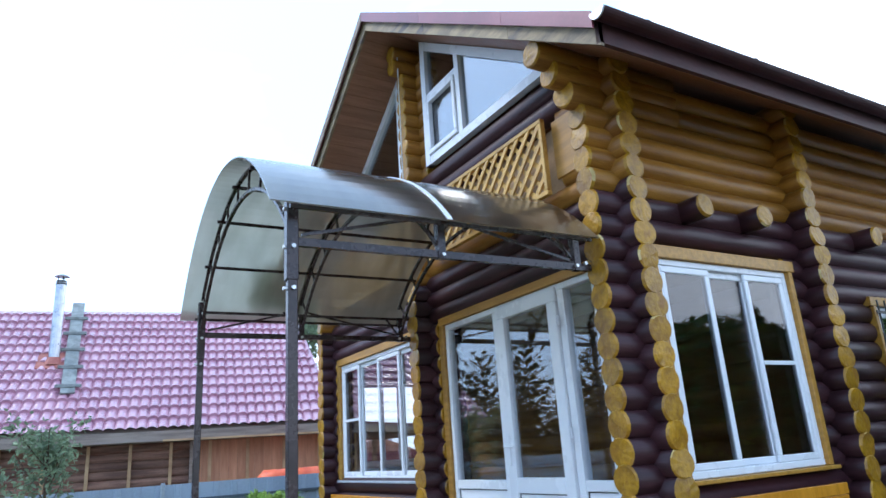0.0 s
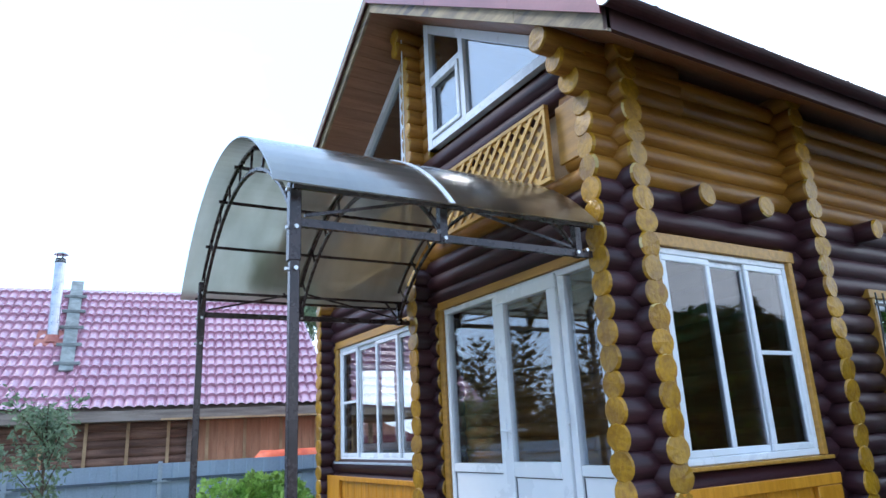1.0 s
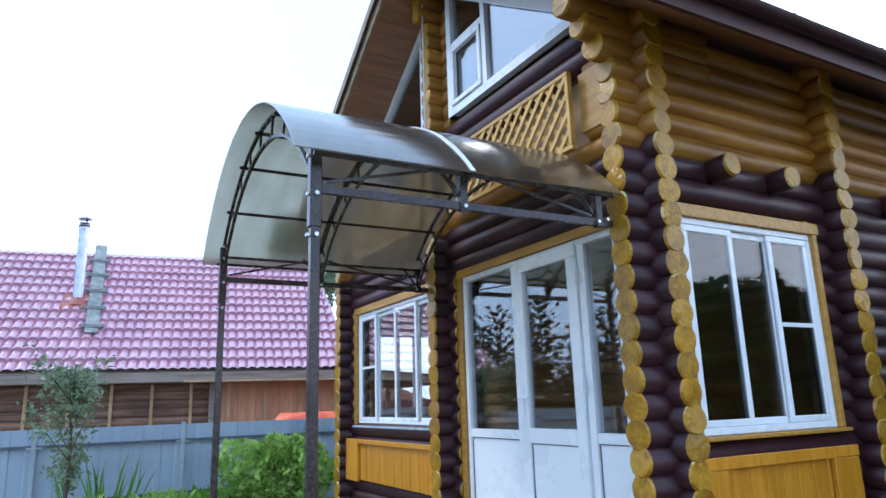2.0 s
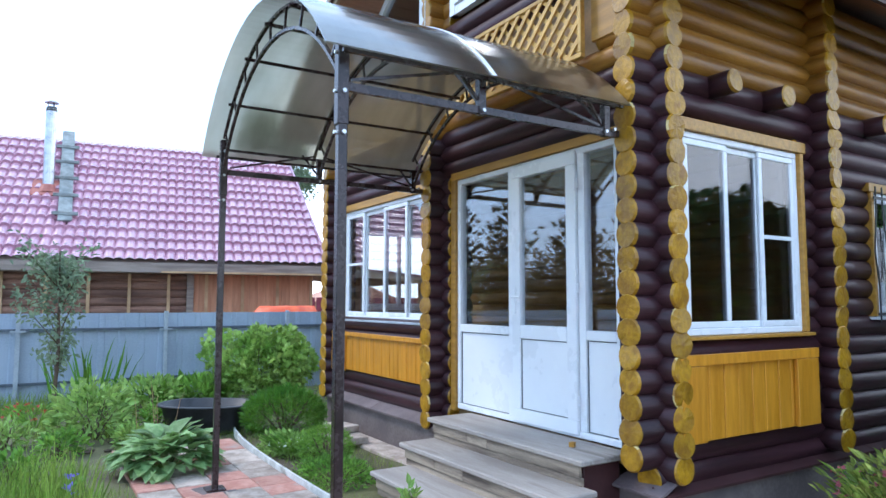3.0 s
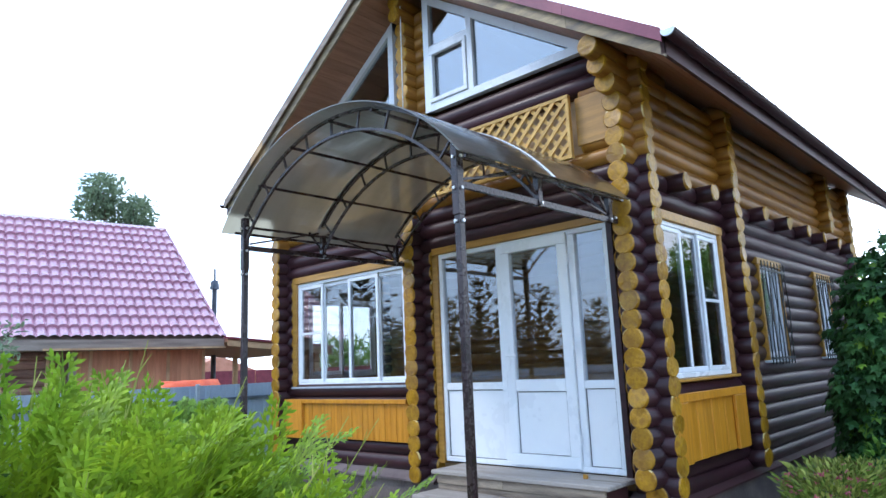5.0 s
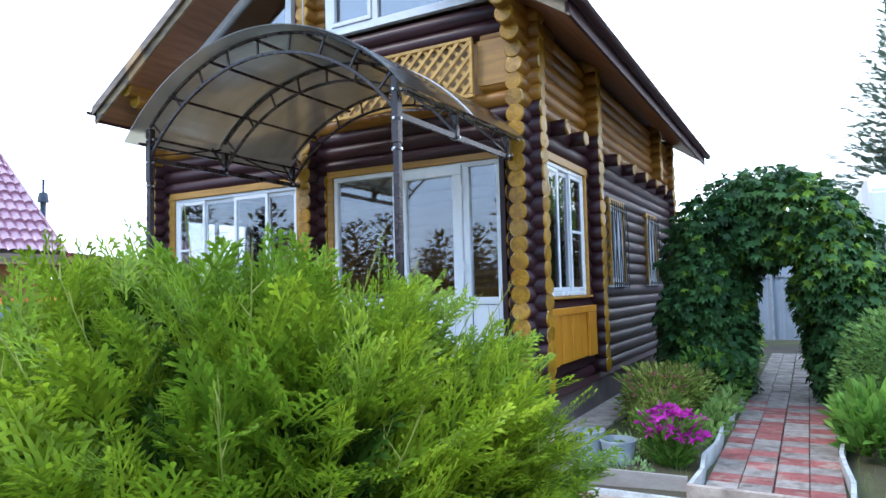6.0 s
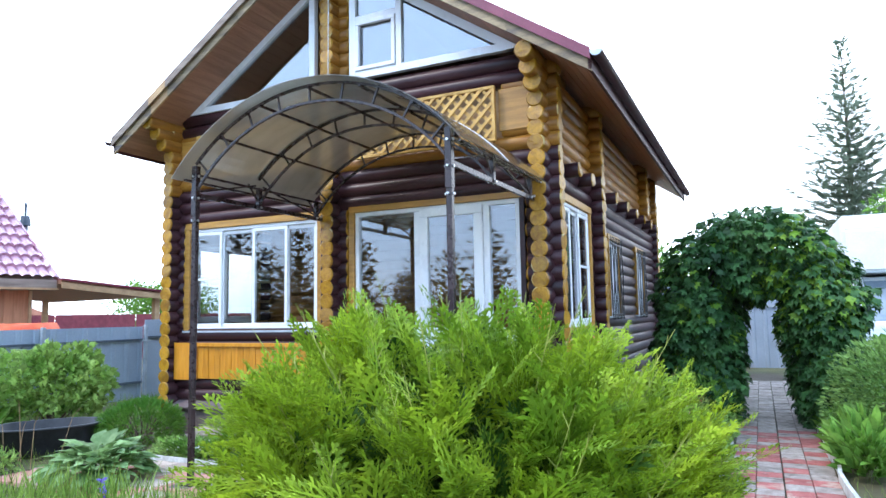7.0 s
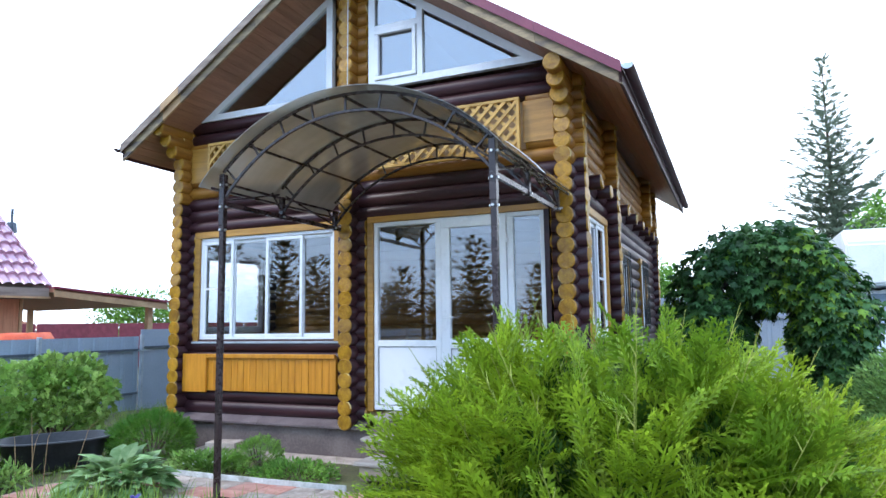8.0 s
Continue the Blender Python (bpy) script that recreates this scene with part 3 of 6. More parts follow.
RW = sash_window("window_2", "y", 0.2, 1.58, 1.295, 2.675, 1,
                 ((0.245, 0.72, 0.0, 0), (0.69, 1.13, 0.03, 0), (1.09, 1.535, 0.0, 2.0)),
                 "white sliding window of three sashes in the side wall")


def casing(win, axis, a0, a1, z0, z1, s, w=0.085, sill=M_TRIM, proud=0.03, m=M_TRIM, side=0.085):
    o = lambda d: d * s
    t = sorted((o(-0.05), o(proud)))
    for q in ((a0 - w, a1 + w, z1, z1 + w), (a0 - side, a0 - 0.002, z0, z1 - 0.002), (a1 + 0.002, a1 + side, z0, z1 - 0.002)):
        part("casing_board", slab(axis, q[0], q[1], t[0], t[1], q[2], q[3]), m, win, "ochre board")
    if sill:
        t = sorted((o(-0.05), o(proud + 0.025)))
        part("window_sill", slab(axis, a0 - w, a1 + w, t[0], t[1], z0 - 0.028, z0 - 0.003), sill, win)


# side panes take the grey tint that dims the room behind them
for sash in RW.children:
    for sheet in sash.children:
        if sheet.data.materials[0] == M_GLASS:
            sheet.data.materials[0] = M_DIMGLASS
FW = sash_window("window_7", "y", 0.3, 1.5, 1.4, 2.5, -1, ((0.345, 0.9, 0.0, 0), (0.86, 1.455, 0.03, 0)), "white sliding window in the far side wall")
FW.location.x = -5.24
casing(LW, "x", -5.005, -2.93, 1.305, 2.65, -1, sill=M_FPOST)
casing(RW, "y", 0.2, 1.58, 1.295, 2.675, 1, side=0.05)

door = thing("door_1", "white plastic double door with glazed upper halves", kind="structure")
D0, D1, DZ0, DZ1 = -2.4, -0.355, 0.528, 2.675
bm = bmesh.new()
frame_rect(bm, "x", D0, D1, DZ0, DZ1, 0.0, 0.075, 0.05)
for x in (-1.58, -0.735):
    box(bm, x - 0.035, x + 0.035, 0.0, 0.075, DZ0 + 0.05, DZ1 - 0.05, bevel=0.005)
box(bm, D0 + 0.05, -1.615, 0.003, 0.07, 1.24, 1.31, bevel=0.004)
box(bm, -0.7, D1 - 0.05, 0.003, 0.07, 1.24, 1.31, bevel=0.004)
part("door_frame", bm, M_WHITE, door)
for a0, a1 in ((D0 + 0.05, -1.615), (-0.7, D1 - 0.05)):
    pane("x", a0, a1, 1.31, DZ1 - 0.05, 0.035, door)
    part("lower_panel", slab("x", a0, a1, 0.022, 0.05, DZ0 + 0.05, 1.24), M_WHITE, door)
    bm = bmesh.new()
    frame_rect(bm, "x", a0 + 0.002, a1 - 0.002, DZ0 + 0.052, 1.238, 0.018, 0.0215, 0.006)
    part("seal", bm, M_GREYPVC, door)
leaf = thing("door_leaf", at=(0, 0, 0))
leaf.parent = door
bm = bmesh.new()
frame_rect(bm, "x", -1.54, -0.775, DZ0 + 0.02, DZ1 - 0.02, -0.022, 0.04, 0.105)
box(bm, -1.435, -0.88, -0.022, 0.04, 1.22, 1.33, bevel=0.005)
part("leaf_frame", bm, M_WHITE, leaf)
pane("x", -1.435, -0.88, 1.33, DZ1 - 0.125, 0.012, leaf)
part("lower_panel", slab("x", -1.435, -0.88, -0.002, 0.03, DZ0 + 0.125, 1.22), M_WHITE, leaf)
bm = bmesh.new()
frame_rect(bm, "x", -1.434, -0.881, DZ0 + 0.127, 1.218, -0.006, -0.0025, 0.006)
part("seal", bm, M_GREYPVC, leaf)
bm = bmesh.new()
box(bm, -1.515, -1.48, -0.034, -0.0225, 1.42, 1.62, bevel=0.004)
rod(bm, (-1.498, -0.03, 1.56), (-1.498, -0.075, 1.56), 0.009)
rod(bm, (-1.498, -0.07, 1.56), (-1.38, -0.07, 1.556), 0.01)
part("door_handle", bm, M_WHITE, leaf)
for z in (0.8, 1.62, 2.4):
    bm = bmesh.new()
    rod(bm, (-0.765, -0.03, z - 0.05), (-0.765, -0.03, z + 0.05), 0.012)
    box(bm, -0.79, -0.74, -0.028, -0.0225, z - 0.035, z + 0.035)
    part("hinge", bm, M_WHITE, leaf)
# the right strip is added in dark stain for the shaded gap beside the column
for q in ((D0 - 0.075, D0 - 0.002, DZ0 - 0.02, DZ1), (D1 + 0.002, D1 + 0.06, DZ0 - 0.02, DZ1), (D0 - 0.075, D1 + 0.06, DZ1 + 0.002, DZ1 + 0.075)):
    part("casing_board", slab("x", q[0], q[1], -0.025, 0.05, q[2], q[3]), M_DARK if q[0] > D1 else M_TRIM, door, "dark strip standing for the shaded gap" if q[0] > D1 else "ochre board")


# ---- orange board panels under the windows ----
def board_panel(name, axis, a0, a1, z0, z1, s, base, stiles, label, wide=0.095):
    p = thing(name, label, "wall panel")
    o = lambda d: sorted((s * base, s * (base + d)))
    n = round((a1 - a0) / wide)
    w = (a1 - a0) / n
    for i in range(n):
        t = o(0.016 + 0.003 * (i % 2))
        part("board", slab(axis, a0 + i * w + 0.002, a0 + (i + 1) * w - 0.002, t[0], t[1], z0, z1), M_PANEL, p)
    for q in stiles:
        t = sorted((s * (base + 0.0195), s * (base + 0.052)))
        part("stile", slab(axis, q[0], q[1], t[0], t[1], q[2], q[3]), M_PANEL, p)
    bm = slab(axis, a0, a1, *sorted((s * (base - 0.12), s * (base - 0.002))), z0 + 0.03, z1 - 0.03, bevel=0)
    part("backing_batten", bm, M_PANEL, p)
    return p


board_panel("window_apron_boards", "x", -5.165, -2.86, 0.69, 1.14, -1, 0.06, ((-5.165, -4.78, 0.67, 1.15), (-4.775, -2.86, 1.1, 1.15)), "orange boarded panel under the front window")
board_panel("window_apron_boards", "y", 0.04, 1.6, 0.62, 1.17, 1, 0.05, ((0.04, 0.28, 0.62, 1.105), (0.03, 1.61, 1.108, 1.18), (1.32, 1.6, 0.62, 1.105)), "orange boarded panel under the side window", wide=0.15)


# ---- barred windows of the side wall ----
def barred(name, y0, y1, z0, z1):
    w = sash_window(name, "y", y0 + 0.1, y1 - 0.1, z0 + 0.1, z1 - 0.09, 1, ((y0 + 0.145, (y0 + y1) / 2 + 0.02, 0.0, 0), ((y0 + y1) / 2 - 0.02, y1 - 0.145, 0.03, 0)),
                    "small barred window with ochre boards in the side wall")
    casing(w, "y", y0 + 0.1, y1 - 0.1, z0 + 0.1, z1 - 0.09, 1, w=0.075, sill=M_BLIND, m=M_TRIM, side=0.045)
    part("blind", slab("y", y0 + 0.12, y1 - 0.12, -0.16, -0.14, z0 + 0.1, z0 + 0.4), M_BLIND, w)
    grille = thing("iron_grille")
    grille.parent = w
    n = 8
    for i in range(n):
        y = y0 + 0.06 + (y1 - y0 - 0.12) * i / (n - 1)
        bm = bmesh.new()
        k = 0.05 * (1 if i % 2 else -1)
        pts = [(0.06, y, z0 + 0.05), (0.06, y, z0 + 0.35), (0.06, y + k, z0 + 0.65), (0.06, y, z1 - 0.25), (0.06, y, z1 - 0.05)]
        for p, q in zip(pts, pts[1:]):
            rod(bm, p, q, 0.007, 6)
        part("iron_rod", bm, M_IRON, grille)
    for z in (z0 + 0.12, z1 - 0.15):
        bm = bmesh.new()
        bar(bm, (0.06, y0 + 0.02, z), (0.06, y1 - 0.02, z), 0.008, 0.025)
        part("flat_bar", bm, M_IRON, grille)


barred("window_3", *BARS[0])
barred("window_4", *BARS[1])


# ---- gable windows ----
def gable_window(name, sgn):
    """One three-cornered window beside the middle wall; sgn 1 towards the right corner."""
    w = thing(name, "white framed gable window that slopes with the roof", kind="structure")
    xa, zb = X_M + sgn * 0.255, 4.28 if sgn > 0 else 4.215
    top = lambda x: RIDGE_Z - 0.175 - SLOPE * abs(x - RIDGE_X)
    fw, y0, y1 = 0.085, -0.07, 0.0
    tip = RIDGE_X + sgn * (RIDGE_Z - 0.175 - zb) / SLOPE
    xb = tip
    d = fw * math.sqrt(1 + SLOPE ** 2)
    bm = bmesh.new()
    prism(bm, [(xa, zb), (xb, zb), (xb - sgn * fw / SLOPE, zb + fw), (xa, zb + fw)], "y", y0, y1)
    part("window_frame", bm, M_WHITE, w)
    bm = bmesh.new()
    prism(bm, [(xa, top(xa)), (xb, zb), (xb - sgn * (d / SLOPE), zb), (xa, top(xa) - d)], "y", y0 - 0.003, y1)
    part("window_frame", bm, M_WHITE, w)
    bm = bmesh.new()
    prism(bm, [(xa, zb), (xa + sgn * fw, zb), (xa + sgn * fw, top(xa + sgn * fw)), (xa, top(xa))], "y", y0 - 0.005, y1)
    part("window_frame", bm, M_WHITE, w)
    bm = bmesh.new()
    x1 = xa + sgn * 0.04
    prism(bm, [(x1, zb + 0.04), (xb - sgn * 0.1, zb + 0.04), (x1, top(x1) - 0.04)], "y", -0.035, -0.025)
    g = part("pane", bm, M_SKYGLASS, w)
    g.visible_shadow = False
    if sgn > 0:
        xm = -1.75
        bm = bmesh.new()
        box(bm, xm - 0.035, xm + 0.035, y0 - 0.002, y1, zb + 0.05, top(xm) - 0.05)
        part("mullion", bm, M_WHITE, w)
        bm = bmesh.new()
        box(bm, xa + 0.06, xm - 0.03, y0 - 0.001, y1, 4.98, 5.05)
        part("transom", bm, M_WHITE, w)
        bm = bmesh.new()
        frame_rect(bm, "x", xa + 0.09, xm - 0.04, zb + 0.09, 4.98, y0 - 0.02, -0.04, 0.05)
        part("sash", bm, M_WHITE, w)
    return w


gable_window("window_5", 1)
gable_window("window_6", -1)

# lattice balustrades over a boarded recess
for a0, a1 in ((-4.8, -2.96), (-2.38, -0.55)):
    lat = thing("lattice_panel", "golden diagonal wooden lattice panel between log walls", "lattice", "lattice panels")
    z0, z1, y = 3.28, 3.885, -0.13
    for q in ((a0, a1, z1 - 0.035, z1), (a0, a1, z0, z0 + 0.035), (a0, a0 + 0.035, z0 + 0.036, z1 - 0.036), (a1 - 0.035, a1, z0 + 0.036, z1 - 0.036)):
        part("frame_lath", slab("x", q[0], q[1], y - 0.022, y + 0.022, q[2], q[3]), M_LATT, lat)
    h = z1 - z0 - 0.04
    for s, dy in ((1, -0.012), (-1, 0.004)):
        c = a0 - h
        while c < a1 + h:
            p, q = (c, z0 + 0.02), (c + h, z1 - 0.02)
            u0, u1 = max(0.0, (a0 + 0.02 - c) / h), min(1.0, (a1 - 0.02 - c) / h)
            if u1 - u0 > 0.12:
                e0, e1 = z0 + 0.02 + u0 * h, z0 + 0.02 + u1 * h
                if s < 0:
                    e0, e1 = z1 - 0.02 - u0 * h, z1 - 0.02 - u1 * h
                bm = bmesh.new()
                bar(bm, (c + u0 * h, y + dy, e0), (c + u1 * h, y + dy, e1), 0.036, 0.012, up=(0, 1, 0))
                bmesh.ops.recalc_face_normals(bm, faces=bm.faces[:])
                part("lath", bm, M_LATT, lat)
            c += 0.14
    bm = bmesh.new()
    box(bm, a0 - 0.1, a1 + 0.1, 0.14, 0.17, 3.2, 3.92)
    part("back_board", bm, M_GOLD, lat)
for a0, a1 in ((-0.54, -0.2), (-5.15, -4.81)):
    bm = bmesh.new()
    box(bm, a0, a1, -0.06, -0.035, 3.4, 3.86, bevel=0.006)
    tagged(part("infill_board", bm, M_TRIM), "smooth golden board between lattice and corner logs", "board", "infill boards")


# ---- roof ----
roof = thing("roof", "steep gable roof of burgundy sheet with brown boarded soffits", kind="structure")
EAVE_R, EAVE_L, Y_R0, Y_R1 = 0.59, -5.79, -0.62, 7.85
for sgn, ex in ((1, EAVE_R), (-1, EAVE_L)):
    ez = RIDGE_Z - SLOPE * abs(ex - RIDGE_X)
    bm = bmesh.new()
    prism(bm, [(RIDGE_X, RIDGE_Z), (ex, ez), (ex, ez - 0.03), (RIDGE_X, RIDGE_Z - 0.03)], "y", Y_R0 - 0.03, Y_R1 + 0.03)
    part("roof_sheet", bm, M_ROOF, roof)
    n = 30
    for i in range(n):
        u0, u1 = i / n, (i + 1) / n - 0.0012
        x0, x1 = RIDGE_X + (ex - RIDGE_X) * u0, RIDGE_X + (ex - RIDGE_X) * u1
        t = lambda x, k: RIDGE_Z - SLOPE * abs(x - RIDGE_X) - k
        bm = bmesh.new()
        prism(bm, [(x0, t(x0, 0.14)), (x1, t(x1, 0.14)), (x1, t(x1, 0.165)), (x0, t(x0, 0.165))], "y", Y_R0 + 0.03, Y_R1 - 0.03)
        part("soffit_board", bm, M_SOFFIT, roof)
    cuts = (0.0, 0.38, 0.74, 1.0) if sgn > 0 else (0.0, 0.34, 0.7, 0.79, 1.0)
    for u0, u1 in zip(cuts, cuts[1:]):
        x0, x1 = RIDGE_X + (ex - RIDGE_X) * (u0 + 0.001), RIDGE_X + (ex - RIDGE_X) * u1
        t = lambda x, k: RIDGE_Z - SLOPE * abs(x - RIDGE_X) - k
        bm = bmesh.new()
        prism(bm, [(x0, t(x0, 0.035)), (x1, t(x1, 0.035)), (x1, t(x1, 0.2)), (x0, t(x0, 0.2))], "y", Y_R0, Y_R0 + 0.028)
        part("barge_board", bm, M_BATTEN if u0 == 0.7 else M_BARGE, roof)
        bm = bmesh.new()
        prism(bm, [(x0, t(x0, 0.001) + 0.012), (x1, t(x1, 0.001) + 0.012), (x1, t(x1, 0.1)), (x0, t(x0, 0.1))], "y", Y_R0 - 0.045, Y_R0 - 0.033)
        part("verge_flashing", bm, M_ROOF if sgn > 0 else (M_BATTEN if u0 == 0.7 else M_FASCIA), roof)
    bm = bmesh.new()
    box(bm, ex - sgn * 0.03, ex, Y_R0, Y_R1, ez - 0.18, ez - 0.032)
    part("fascia", bm, M_GUTTER, roof)
    g = thing("gutter")
    g.parent = roof
    bm = bmesh.new()
    gx, gz, gr = ex + sgn * 0.058, ez - 0.025, 0.055
    k = 10
    ring = [[bm.verts.new((gx + gr * math.cos(math.pi * (1 + j / k)), y, gz + gr * math.sin(math.pi * (1 + j / k)))) for j in range(k + 1)] for y in (Y_R0 - 0.05, Y_R1)]
    for j in range(k):
        bm.faces.new((ring[0][j], ring[0][j + 1], ring[1][j + 1], ring[1][j]))
    bmesh.ops.solidify(bm, geom=bm.faces[:], thickness=0.004)
    part("gutter_trough", bm, M_GUTTER, g)
    if sgn > 0:
        bm = bmesh.new()
        prism(bm, [(gx + 1.03 * gr * math.cos(math.pi * (1 + j / k)), gz + 1.03 * gr * math.sin(math.pi * (1 + j / k))) for j in range(k + 1)], "y", Y_R0 - 0.062, Y_R0 - 0.05)
        part("end_cap", bm, M_METAL, g, "bright end cap")
    for i in range(9):
        y = Y_R0 + 0.3 + i * 0.98
        bm = bmesh.new()
        bar(bm, (ex - sgn * 0.02, y, ez + 0.004), (gx + sgn * gr, y, gz + 0.004), 0.025, 0.006)
        part("gutter_bracket", bm, M_GUTTER, g)
bm = bmesh.new()
prism(bm, [(X_L, 4.15), (X_R, 4.15), (RIDGE_X, RIDGE_Z - 0.3)], "y", Y_B - 0.05, Y_B + 0.05)
part("back_gable", bm, M_DARK, roof)
bm = bmesh.new()
prism(bm, [(X_L + 0.3, 4.1), (X_R - 0.3, 4.1), (RIDGE_X, RIDGE_Z - 0.4)], "y", 2.9, 2.95)
part("attic_wall", bm, M_SOFFIT, roof)
bm = bmesh.new()
box(bm, X_L + 0.1, X_R - 0.1, 0.05, Y_B, 3.9, 3.95)
part("attic_floor", bm, M_DARKROOM, roof)


# ---- porch canopy ----
canopy = thing("porch_canopy", "arched canopy of bronze polycarbonate on brown steel trusses", "canopy")
canopy.matrix_world = Matrix.Translation((-1.42, -0.27, 0)) @ pose(0, 0, 0, 0, 0, -1.35) @ Matrix.Translation((1.42, 0.27, 0))    # stands a little askew
PX0, PX1, PY = -2.74, -0.124, -2.13
CX, R_OUT, APEX = (PX0 + PX1) / 2, 1.9, 3.43
CZ = APEX - R_OUT
HALF = math.asin(1.46 / R_OUT)
bm = bmesh.new()
arc_strip(bm, CX, CZ, R_OUT, R_OUT + 0.008, math.pi / 2 - HALF, math.pi / 2 + HALF, -2.28, -0.26, 36)
sheet = part("polycarbonate_sheet", bm, M_POLY, canopy)
bm = bmesh.new()
arc_strip(bm, CX, CZ, R_OUT + 0.009, R_OUT + 0.014, math.pi / 2 - HALF, math.pi / 2 + HALF, -1.32, -1.29, 36)
part("joint_strip", bm, M_WHITE, canopy, "white joint strip")
TRUSS_Y = (PY, -1.29, -0.33)
for ty in TRUSS_Y:
    tr = thing("arch_truss")
    tr.parent = canopy
    h1 = math.asin(1.31 / (R_OUT - 0.012))
    bm = bmesh.new()
    arc_strip(bm, CX, CZ, R_OUT - 0.022, R_OUT - 0.002, math.pi / 2 - h1, math.pi / 2 + h1, ty - 0.012, ty + 0.012, 30)
    part("outer_chord", bm, M_STEEL, tr)
    # the inner chord: a flatter arc that meets the posts lower down
    zl, za = 2.64, 3.27
    sag = za - zl
    ri = (1.296 ** 2 + sag ** 2) / (2 * sag)
    ci = za - ri
    h2 = math.asin(1.296 / ri)
    bm = bmesh.new()
    arc_strip(bm, CX, ci, ri - 0.01, ri + 0.01, math.pi / 2 - h2, math.pi / 2 + h2, ty - 0.012, ty + 0.012, 30)
    part("inner_chord", bm, M_STEEL, tr)
    for i in range(9):
        a = math.pi / 2 + h2 * (-0.86 + 1.72 * i / 8)
        p = Vector((CX + ri * math.cos(a), ty, ci + ri * math.sin(a)))
        d = Vector((math.cos(a), 0, math.sin(a)))
        q = p.copy()
        while (Vector((q.x - CX, 0, q.z - CZ))).length < R_OUT - 0.02:
            q += d * 0.005
        bm = bmesh.new()
        bar(bm, p, q, 0.015, 0.015, up=(0, 1, 0))
        part("web_strut", bm, M_STEEL, tr)
    if ty != PY:
        for x in (PX0, PX1):
            bm = bmesh.new()
            bar(bm, (x, ty, 2.575), (x, ty, 2.8), 0.045, 0.045, up=(0, 1, 0))
            part("upright", bm, M_STEEL, tr)
for i in range(7):
    a = math.pi / 2 + HALF * 0.98 * (-1 + 2 * i / 6)
    r = R_OUT - 0.034
    bm = bmesh.new()
    bar(bm, (CX + r * math.cos(a), -2.17, CZ + r * math.sin(a)), (CX + r * math.cos(a), -0.28, CZ + r * math.sin(a)), 0.02, 0.02)
    part("purlin", bm, M_STEEL, canopy)
for x in (PX0, PX1):
    side = thing("side_truss")
    side.parent = canopy
    bm = bmesh.new()
    bar(bm, (x, PY, 2.6), (x, -0.22, 2.6), 0.03, 0.042)
    part("bottom_rail", bm, M_STEEL, side)
    bm = bmesh.new()
    bar(bm, (x, PY, 2.79), (x, -0.22, 2.79), 0.02, 0.02)
    part("top_rail", bm, M_STEEL, side)
    for y0, z0, y1, z1 in ((PY + 0.05, 2.64, -1.34, 2.82), (-1.45, 2.82, -1.31, 2.66), (-1.23, 2.82, -0.38, 2.64), (-0.48, 2.8, -0.35, 2.64)):
        bm = bmesh.new()
        bar(bm, (x, y0, z0), (x, y1, z1), 0.015)
        part("diagonal", bm, M_STEEL, side)
    post = part("post", slab("x", x - 0.024, x + 0.024, PY - 0.024, PY + 0.024, 0.0, 2.43, bevel=0.004), M_STEEL, canopy)
    part("post_head", slab("x", x - 0.028, x + 0.028, PY - 0.032, PY + 0.028, 2.4, 2.87, bevel=0.004), M_STEEL, post)
    for z, y in ((2.36, PY), (2.57, PY), (2.775, PY), (2.595, -1.29), (2.6, -0.35), (2.62, -0.28)):
        for s in (-1, 1):
            bm = bmesh.new()
            rod(bm, (x + s * 0.02, y, z), (x + s * 0.04, y, z), 0.012, 6)
            part("bolt", bm, M_ZINC, canopy)
    for z in (2.36, 2.57, 2.77):
        bm = bmesh.new()
        rod(bm, (x, PY - 0.02, z), (x, PY - 0.044, z), 0.011, 6)
        part("bolt", bm, M_ZINC, canopy)
    bm = bmesh.new()
    box(bm, x - 0.075, x + 0.075, PY - 0.075, PY + 0.075, 0.0, 0.012)
    part("base_plate", bm, M_STEEL, canopy)


# ---- entrance steps ----
steps = thing("entrance_steps", "three weathered grey wooden entrance steps", "steps")
for x0, x1, y0, y1, z in ((-2.17, -0.27, -0.47, 0.0, 0.52), (-2.14, -0.2, -0.76, -0.4, 0.345), (-2.03, -0.14, -1.08, -0.7, 0.175)):
    step = thing("step")
    step.parent = steps
    part("tread", slab("x", x0, x1, y0, y1, z - 0.038, z, bevel=0.008), M_STEP, step)
    cuts = (x0 + 0.05, x0 + 0.42 + 0.3 * z, x0 + 1.05 - 0.4 * z, x1 - 0.05)
    for c0, c1 in zip(cuts, cuts[1:]):
        part("riser_board", slab("x", c0 + 0.002, c1 - 0.002, y0 + 0.03, y0 + 0.055, max(z - 0.12, 0.0), z - 0.039), M_STEPD, step)
    part("lower_riser", slab("x", x0 + 0.05, x1 - 0.05, y0 + 0.045, y0 + 0.07, z - 0.175 if z > 0.2 else 0.0, z - 0.121 if z > 0.2 else 0.054), M_STEPD, step)
    for x in (x0 + 0.05, x1 - 0.08):
        part("side_board", slab("y", y0 + 0.071, y1 + 0.04 if y1 < 0 else -0.08, x, x + 0.028, 0.0, z - 0.039), M_GUTTER, step)
bm = bmesh.new()
box(bm, -0.02, 0.02, -0.018, 0.018, 0, 0.035, bevel=0.004)
tagged(part("wood_offcut", bm, M_TRIM, m=pose(-0.62, -0.22, 0.52, 0, 0, 20)), "small yellow wood offcut lying on the top step", "wood block")


